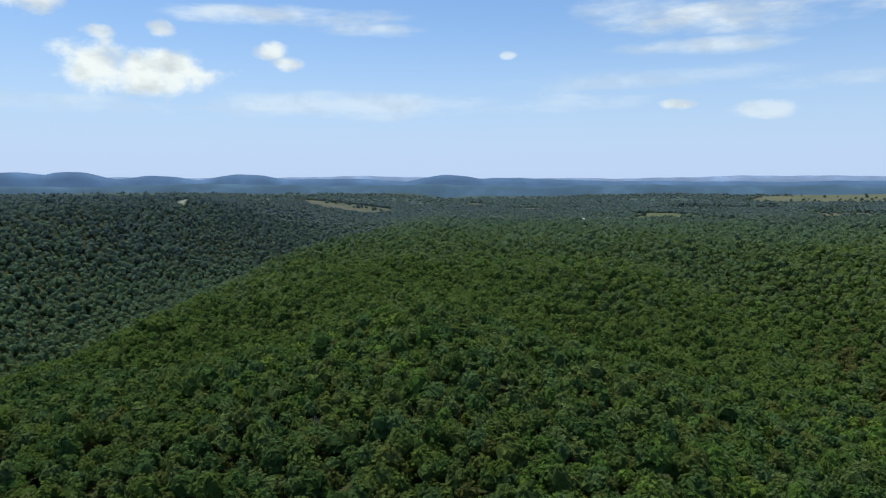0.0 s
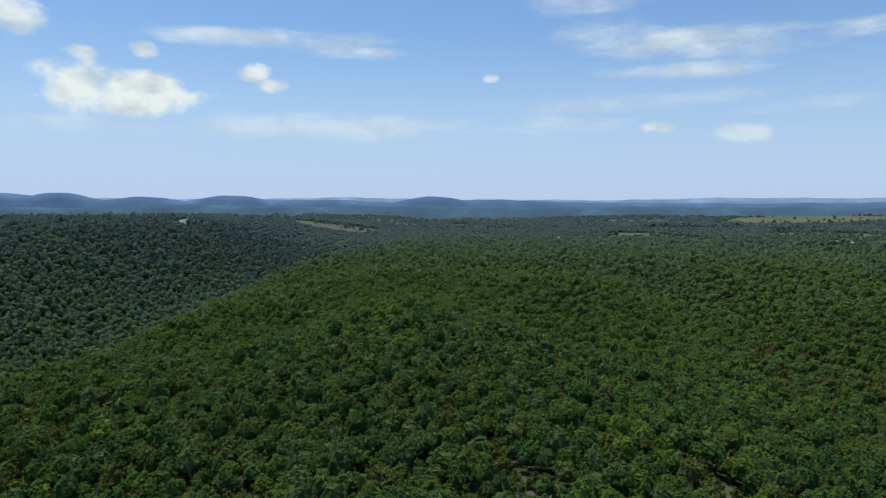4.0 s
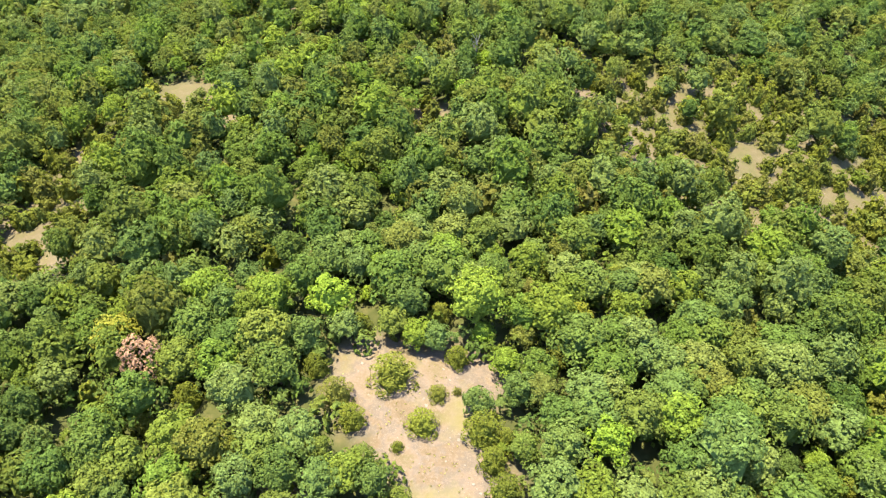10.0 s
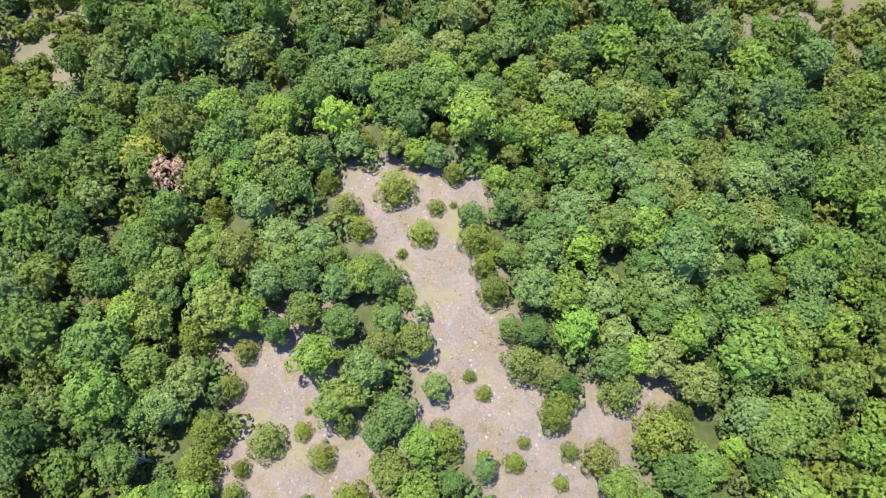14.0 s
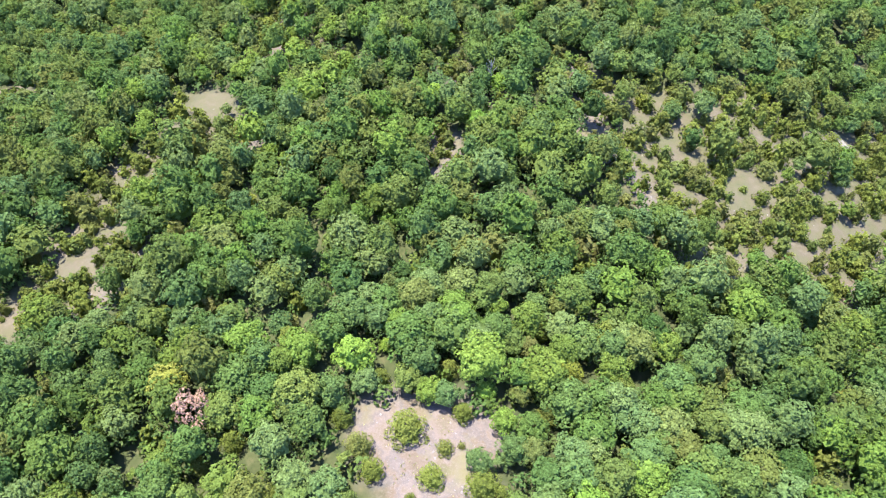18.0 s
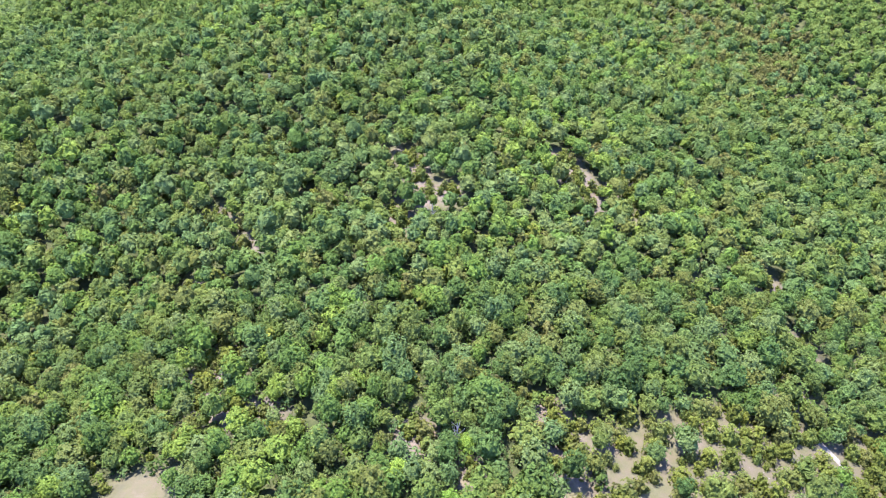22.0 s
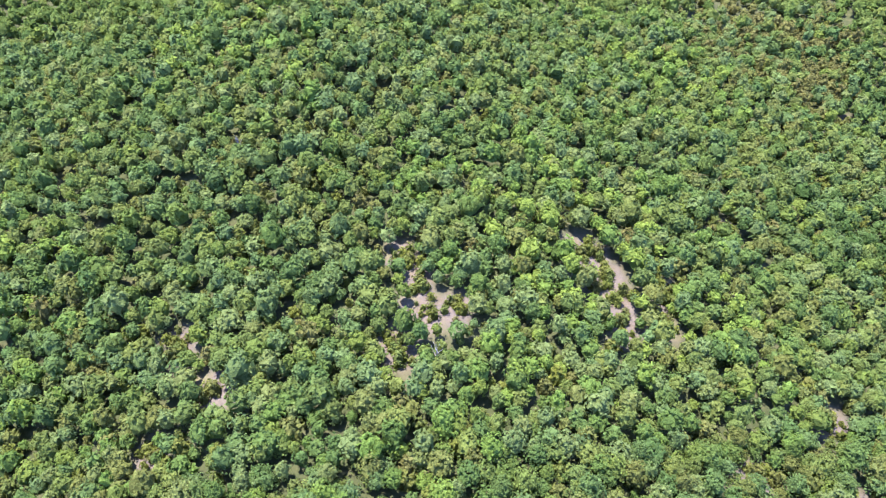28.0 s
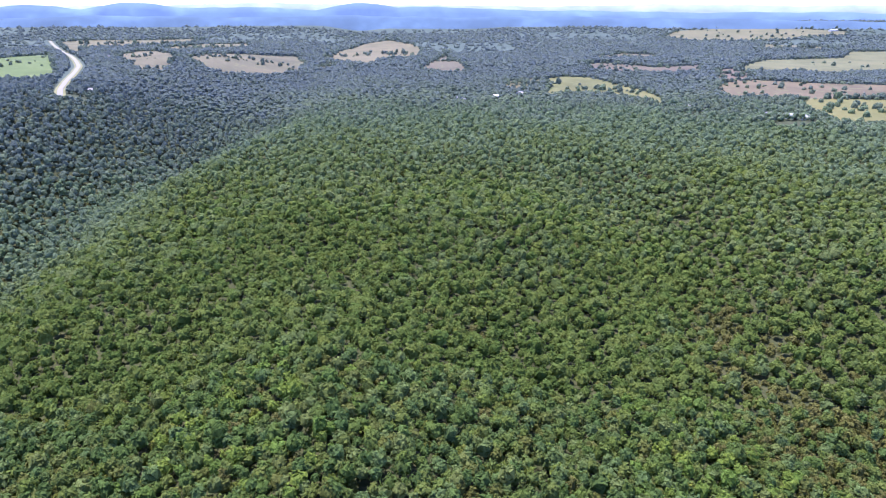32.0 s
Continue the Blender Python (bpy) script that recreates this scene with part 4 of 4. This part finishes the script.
def tufts():
    m = foliage("dry_grass", [(0.0, (0.22, 0.21, 0.09)), (0.5, (0.27, 0.24, 0.13)), (1.0, (0.18, 0.20, 0.07))], True, 0.3)
    V, T = [], []
    for ax, ay, bx, by, r in GLADES:
        n = int((math.hypot(bx - ax, by - ay) * 2 * r + 3.1 * r * r) * (0.7 if ay < 62 else 0.3))
        k, ang, rad = rng.random(n), rng.uniform(0, 6.28, n), (r + 0.8) * np.sqrt(rng.random(n))
        px, py = ax + k * (bx - ax) + rad * np.cos(ang), ay + k * (by - ay) + rad * np.sin(ang)
        keep = np.sin(px * 0.45 + 2) * np.sin(py * 0.4 + 1) + 0.4 * rng.normal(size=n) > 0.15
        for X, Y in zip(px[keep], py[keep]):
            z, t = float(height(X, Y)), rng.random()
            for j in range(5):
                a, h, w = rng.uniform(0, 6.28), rng.uniform(0.06, 0.18), rng.uniform(0.05, 0.11)
                dx, dy = math.cos(a), math.sin(a)
                V += [(X - dy * w, Y + dx * w, z - 0.02), (X + dy * w, Y - dx * w, z - 0.02), (X + dx * 0.18 + dy * 0.02, Y + dy * 0.18, z + h), (X + dx * 0.18 - dy * 0.02, Y + dy * 0.18, z + h)]
                T += [t] * 4
    me = mesh_from("dry_tufts", np.array(V), np.arange(len(V)).reshape(-1, 4), m, np.array(T))
    tagged(new("dry_tufts", me), "dry tan and green grass tufts on the glades", "grass", kind="stuff")


stones()
tufts()


# ---- fields, road and farms of the plateau ----
def field_material(name, color):
    m, N, L, b = material(name, 0.95)
    tc = N.new("ShaderNodeTexCoord")
    n1, n2 = N.new("ShaderNodeTexNoise"), N.new("ShaderNodeTexNoise")
    n1.inputs["Scale"].default_value, n2.inputs["Scale"].default_value = 0.012, 0.09
    n1.inputs["Detail"].default_value = n2.inputs["Detail"].default_value = 6
    for n in (n1, n2):
        L.new(tc.outputs["Object"], n.inputs["Vector"])
    r1 = ramp(N, [(0.35, (color[0] * 0.44, color[1] * 0.46, color[2] * 0.45)), (0.5, (color[0] * 0.55, color[1] * 0.57, color[2] * 0.55)), (0.68, (color[0] * 0.64, color[1] * 0.62, color[2] * 0.60))])
    L.new(n1.outputs["Fac"], r1.inputs["Fac"])
    r2 = ramp(N, [(0.58, (0, 0, 0)), (0.68, (0.7, 0.7, 0.7))])
    L.new(n2.outputs["Fac"], r2.inputs["Fac"])
    mix = N.new("ShaderNodeMixRGB")
    L.new(r2.outputs["Color"], mix.inputs["Fac"])
    L.new(r1.outputs["Color"], mix.inputs["Color1"])
    mix.inputs["Color2"].default_value = (0.14, 0.16, 0.07, 1)
    L.new(mix.outputs["Color"], b.inputs["Base Color"])
    return m


def drape(name, poly, mat, label, lift):
    """A patch of land over the ground, cut along its outline."""
    bm = bmesh.new()
    bm.faces.new([bm.verts.new((px, py, 0)) for px, py in poly])
    bmesh.ops.triangulate(bm, faces=bm.faces[:])
    for _ in range(9):
        long = [e for e in bm.edges if e.calc_length() > 38]
        if not long:
            break
        bmesh.ops.subdivide_edges(bm, edges=long, cuts=1)
        bmesh.ops.triangulate(bm, faces=bm.faces[:])
    for v in bm.verts:
        v.co.z = float(height(v.co.x, v.co.y)) + lift
    me = bpy.data.meshes.new(name)
    bm.to_mesh(me)
    bm.free()
    me.materials.append(mat)
    return tagged(new(name, me), label, "field", kind="structure")


for i, (name, poly, color) in enumerate(FIELDS):
    drape(name, poly, field_material("field_grass", color), "dry tan and green hay field among the woods" if color[1] < 1.15 * color[0] else "bright green grazed pasture beside the road", 0.8)


def ribbon(name, line, half, mat, label, lift, steps=14):
    pts = []
    for a, b in zip(line, line[1:]):
        for k in range(steps):
            pts.append((a[0] + (b[0] - a[0]) * k / steps, a[1] + (b[1] - a[1]) * k / steps))
    pts.append(line[-1])
    for _ in range(6):
        pts = [pts[0]] + [tuple((pts[i - 1][d] + 2 * pts[i][d] + pts[i + 1][d]) / 4 for d in (0, 1)) for i in range(1, len(pts) - 1)] + [pts[-1]]
    V = []
    for i, (px, py) in enumerate(pts):
        ax, ay = pts[max(i - 1, 0)]
        bx, by = pts[min(i + 1, len(pts) - 1)]
        d = math.hypot(bx - ax, by - ay)
        nx, ny = -(by - ay) / d, (bx - ax) / d
        for s in (-1, 1):
            V.append((px + s * half * nx, py + s * half * ny, float(height(px, py)) + lift))
    F = [(2 * i, 2 * i + 1, 2 * i + 3, 2 * i + 2) for i in range(len(pts) - 1)]
    return tagged(new(name, mesh_from(name, np.array(V), np.array(F), mat)), label, name, kind="structure")


ribbon("verge", ROAD, 6.5, plain("verge_grass", (0.15, 0.155, 0.08), 0.95, 0.25, 0.05), "mown dry grass verge along the country road", 0.9)
ribbon("road", ROAD, 3.0, plain("pale_asphalt", (0.205, 0.20, 0.19), 0.85, 0.1, 0.2), "pale worn country road crossing the plateau", 1.3)

ribbon("track", [(99, 140), (104, 130), (104, 119), (111, 111)], 0.9, plain("pale_gravel", (0.150, 0.135, 0.120), 0.95, 0.15, 1.0), "pale gravel track on the slope", 0.15, 6)
white_wall = plain("white_siding", (0.6, 0.6, 0.58), 0.7, 0.06, 1.0)
metal_roof = plain("pale_metal_roof", (0.40, 0.41, 0.43), 0.4, 0.06, 0.6, metal=0.2)
grey_roof = plain("grey_shingles", (0.30, 0.29, 0.29), 0.85, 0.15, 2.0)
dark_glass = plain("dark_window", (0.03, 0.035, 0.04), 0.15, 0.1, 1.0)


def box_bm(bm, x0, y0, z0, x1, y1, z1):
    v = [bm.verts.new(p) for p in ((x0, y0, z0), (x1, y0, z0), (x1, y1, z0), (x0, y1, z0), (x0, y0, z1), (x1, y0, z1), (x1, y1, z1), (x0, y1, z1))]
    for f in ((0, 3, 2, 1), (4, 5, 6, 7), (0, 1, 5, 4), (1, 2, 6, 5), (2, 3, 7, 6), (3, 0, 4, 7)):
        bm.faces.new([v[i] for i in f])


def mesh_part(name, bm, mat, parent, label=""):
    me = bpy.data.meshes.new(name)
    bm.to_mesh(me)
    bm.free()
    me.materials.append(mat)
    ob = new(name, me)
    ob.parent = parent
    if label:
        ob["label"] = label
    return ob


def building(name, x, y, turn, long, wide, eaves, ridge, roof_mat, label, windows=3):
    """A gabled building: walls with gable ends, two roof slopes with overhang, door and windows."""
    base = tagged(new(name), label, "building", "farm buildings of the plateau")
    base.matrix_basis = pose(x, y, float(height(x, y)) + 0.2, 0, 0, turn)
    a, b = long / 2, wide / 2
    bm = bmesh.new()
    v = [bm.verts.new(p) for p in ((-a, -b, -1), (a, -b, -1), (a, b, -1), (-a, b, -1), (-a, -b, eaves), (a, -b, eaves), (a, b, eaves), (-a, b, eaves), (-a, 0, ridge), (a, 0, ridge))]
    for f in ((0, 1, 5, 4), (2, 3, 7, 6), (1, 2, 6, 9, 5), (3, 0, 4, 8, 7)):
        bm.faces.new([v[i] for i in f])
    mesh_part("wall", bm, white_wall, base)
    for s in (-1, 1):
        bm = bmesh.new()
        o = 0.5
        drop = (ridge - eaves) * o / b
        top = [(-a - o, 0, ridge + 0.15), (a + o, 0, ridge + 0.15), (a + o, s * (b + o), eaves - drop + 0.15), (-a - o, s * (b + o), eaves - drop + 0.15)]
        vt = [bm.verts.new(p) for p in top]
        vb = [bm.verts.new((p[0], p[1], p[2] - 0.14)) for p in top]
        bm.faces.new(vt)
        bm.faces.new(vb[::-1])
        for i in range(4):
            bm.faces.new((vt[i], vb[i], vb[(i + 1) % 4], vt[(i + 1) % 4]))
        mesh_part("roof", bm, roof_mat, base)
    for k in range(windows):
        px = -a + long * (k + 0.7) / (windows + 0.4)
        bm = bmesh.new()
        box_bm(bm, px - 0.5, -b - 0.04, 1.0, px + 0.5, -b + 0.02, 2.2)
        mesh_part("window", bm, dark_glass, base)
    bm = bmesh.new()
    box_bm(bm, a - 2.2, -b - 0.05, -0.2, a - 1.2, -b + 0.02, 2.05)
    mesh_part("door", bm, grey_roof, base)
    return base


building("farmhouse", 86, 1194, 12, 13, 8, 3.0, 5.4, metal_roof, "small white farmhouse with a pale metal roof in the woods")
building("farmhouse", 143, 1215, -20, 11, 8, 3.0, 5.2, metal_roof, "low white house with a pale roof among trees")
building("farmhouse", 185, 1253, 35, 10, 7, 3.0, 5.0, grey_roof, "grey-roofed house beside the hay field")
building("barn", 477, 977, 5, 15, 9, 3.4, 5.6, metal_roof, "long white barn with a pale metal roof", 4)
building("farm_shed", 491, 965, -8, 14, 9, 3.2, 5.2, metal_roof, "white farm shed beside the barn")
building("farm_shed", 511, 958, 10, 12, 8, 3.0, 4.8, grey_roof, "grey-roofed shed in the farmyard")
building("farmhouse", 460, 993, 20, 14, 9, 3.2, 5.8, grey_roof, "grey-roofed farmhouse at the farmyard")
building("farmhouse", 397, 1083, -15, 12, 8, 3.0, 5.2, grey_roof, "grey-roofed house among trees below the field")
building("farm_shed", 401, 1060, 8, 12, 7, 3.0, 4.6, metal_roof, "white shed with a pale roof beside the house")
building("farmhouse", -416, 1093, 30, 9, 7, 2.8, 4.4, grey_roof, "grey-roofed house in a clearing beside the road")
building("farm_shed", -622, 1677, 0, 22, 10, 3.5, 5.5, metal_roof, "pale shed at the edge of the far pasture")
building("poultry_barn", 1603, 3529, 4, 70, 18, 5.0, 9.0, metal_roof, "long white poultry barn on the far pasture", 6)
building("poultry_barn", 1559, 3520, 4, 34, 16, 5.0, 8.0, metal_roof, "shorter white barn on the far pasture", 4)
building("poultry_barn", 1517, 3526, 4, 30, 16, 5.0, 8.0, metal_roof, "shorter white barn on the far pasture", 4)
building("poultry_barn", 1909, 3213, 4, 50, 16, 5.0, 8.0, metal_roof, "long white barn by the far wood", 4)

# trees of hedgerows, yards and road sides
hx, hy = [], []
for _, poly, _ in FIELDS:
    for (ax, ay), (bx, by) in zip(poly, poly[1:] + poly[:1]):
        d = math.hypot(bx - ax, by - ay)
        k = rng.random(int(d / 9)) if rng.random() < 0.8 else rng.random(int(d / 45))
        hx.append(ax + k * (bx - ax) + rng.normal(scale=5, size=len(k)))
        hy.append(ay + k * (by - ay) + rng.normal(scale=5, size=len(k)))
    cx, cy = np.mean([p[0] for p in poly]), np.mean([p[1] for p in poly])
    k = rng.normal(scale=0.3, size=(46, 2))
    w = max(p[0] for p in poly) - min(p[0] for p in poly)
    hx.append(cx + k[:, 0] * w)
    hy.append(cy + k[:, 1] * w * 0.6)
hx, hy = np.concatenate(hx), np.concatenate(hy)
ok = road_distance(hx, hy) > 14
hx, hy = hx[ok], hy[ok]
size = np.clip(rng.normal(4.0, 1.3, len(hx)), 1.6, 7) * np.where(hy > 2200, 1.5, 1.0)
woods("hedgerow_trees", "scattered hedgerow and pasture trees between the fields", hx, hy, size, far_haze(hx, hy) * 0.85, oak_far, leaf_slope_haze, 0.1, rng)


# ---- distance: ridges along the horizon ----
def ridge_backdrop(name, radius, base_z, hills, color, glow, label):
    """A far ridge as a curved wall of land with a rolling top, its haze painted as glowing blue."""
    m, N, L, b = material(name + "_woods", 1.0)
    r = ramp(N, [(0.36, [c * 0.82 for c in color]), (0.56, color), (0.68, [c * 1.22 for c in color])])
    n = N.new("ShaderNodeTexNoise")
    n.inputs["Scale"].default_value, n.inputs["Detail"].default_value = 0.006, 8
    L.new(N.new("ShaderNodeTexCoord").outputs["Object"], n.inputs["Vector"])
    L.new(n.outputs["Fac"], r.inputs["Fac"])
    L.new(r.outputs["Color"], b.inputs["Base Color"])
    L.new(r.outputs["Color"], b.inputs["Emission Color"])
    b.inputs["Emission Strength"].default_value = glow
    az = np.radians(np.linspace(-75, 75, 601))
    top = base_z + 3 * np.sin(az * 23 + radius) + 2 * np.sin(az * 61) + 1.0 * np.sin(az * 173)
    hill = np.zeros(len(az))
    for a, h, w in hills:
        hill = np.maximum(hill, h * np.exp(-np.abs((np.degrees(az) - a) / w) ** 2.2))
    top = top + hill
    V, F = [], []
    for j, (dr, k) in enumerate(((-130, 0.0), (-60, 0.72), (0, 1.0), (60, 0.9))):
        rr = radius + dr
        V.append(np.stack([rr * np.sin(az), rr * np.cos(az), 20 + (top - 20) * k], 1))
    n1 = len(az)
    i = np.arange(n1 - 1)
    for j in range(3):
        F.append(np.stack([j * n1 + i, j * n1 + i + 1, (j + 1) * n1 + i + 1, (j + 1) * n1 + i], 1))
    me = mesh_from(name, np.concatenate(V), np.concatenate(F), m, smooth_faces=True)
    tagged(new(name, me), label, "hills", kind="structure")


# haze by colour: each farther ridge is paler, bluer and glows more
ridge_backdrop("backdrop_near_ridge", 3900, 84, [(-3, 10, 6), (-20, 12, 9), (14, 8, 7)], (0.056, 0.096, 0.150), 0.32, "wooded ridge across the lowland, coloured blue-green as by haze")
ridge_backdrop("backdrop_hills", 4300, 112, [(-36, 46, 4.2), (-31.5, 52, 2.4), (-25.8, 38, 2.6), (-19.6, 44, 2.8), (-12, 22, 5), (-3.2, 40, 2.8), (2.5, 22, 6)], (0.074, 0.124, 0.222), 0.42, "wooded hills along the horizon, coloured blue as by haze")
ridge_backdrop("backdrop_far_hills", 4700, 138, [(-9, 14, 7), (24, 10, 9), (33, 8, 4)], (0.155, 0.200, 0.315), 0.52, "far hills along the horizon, coloured pale blue as by haze")
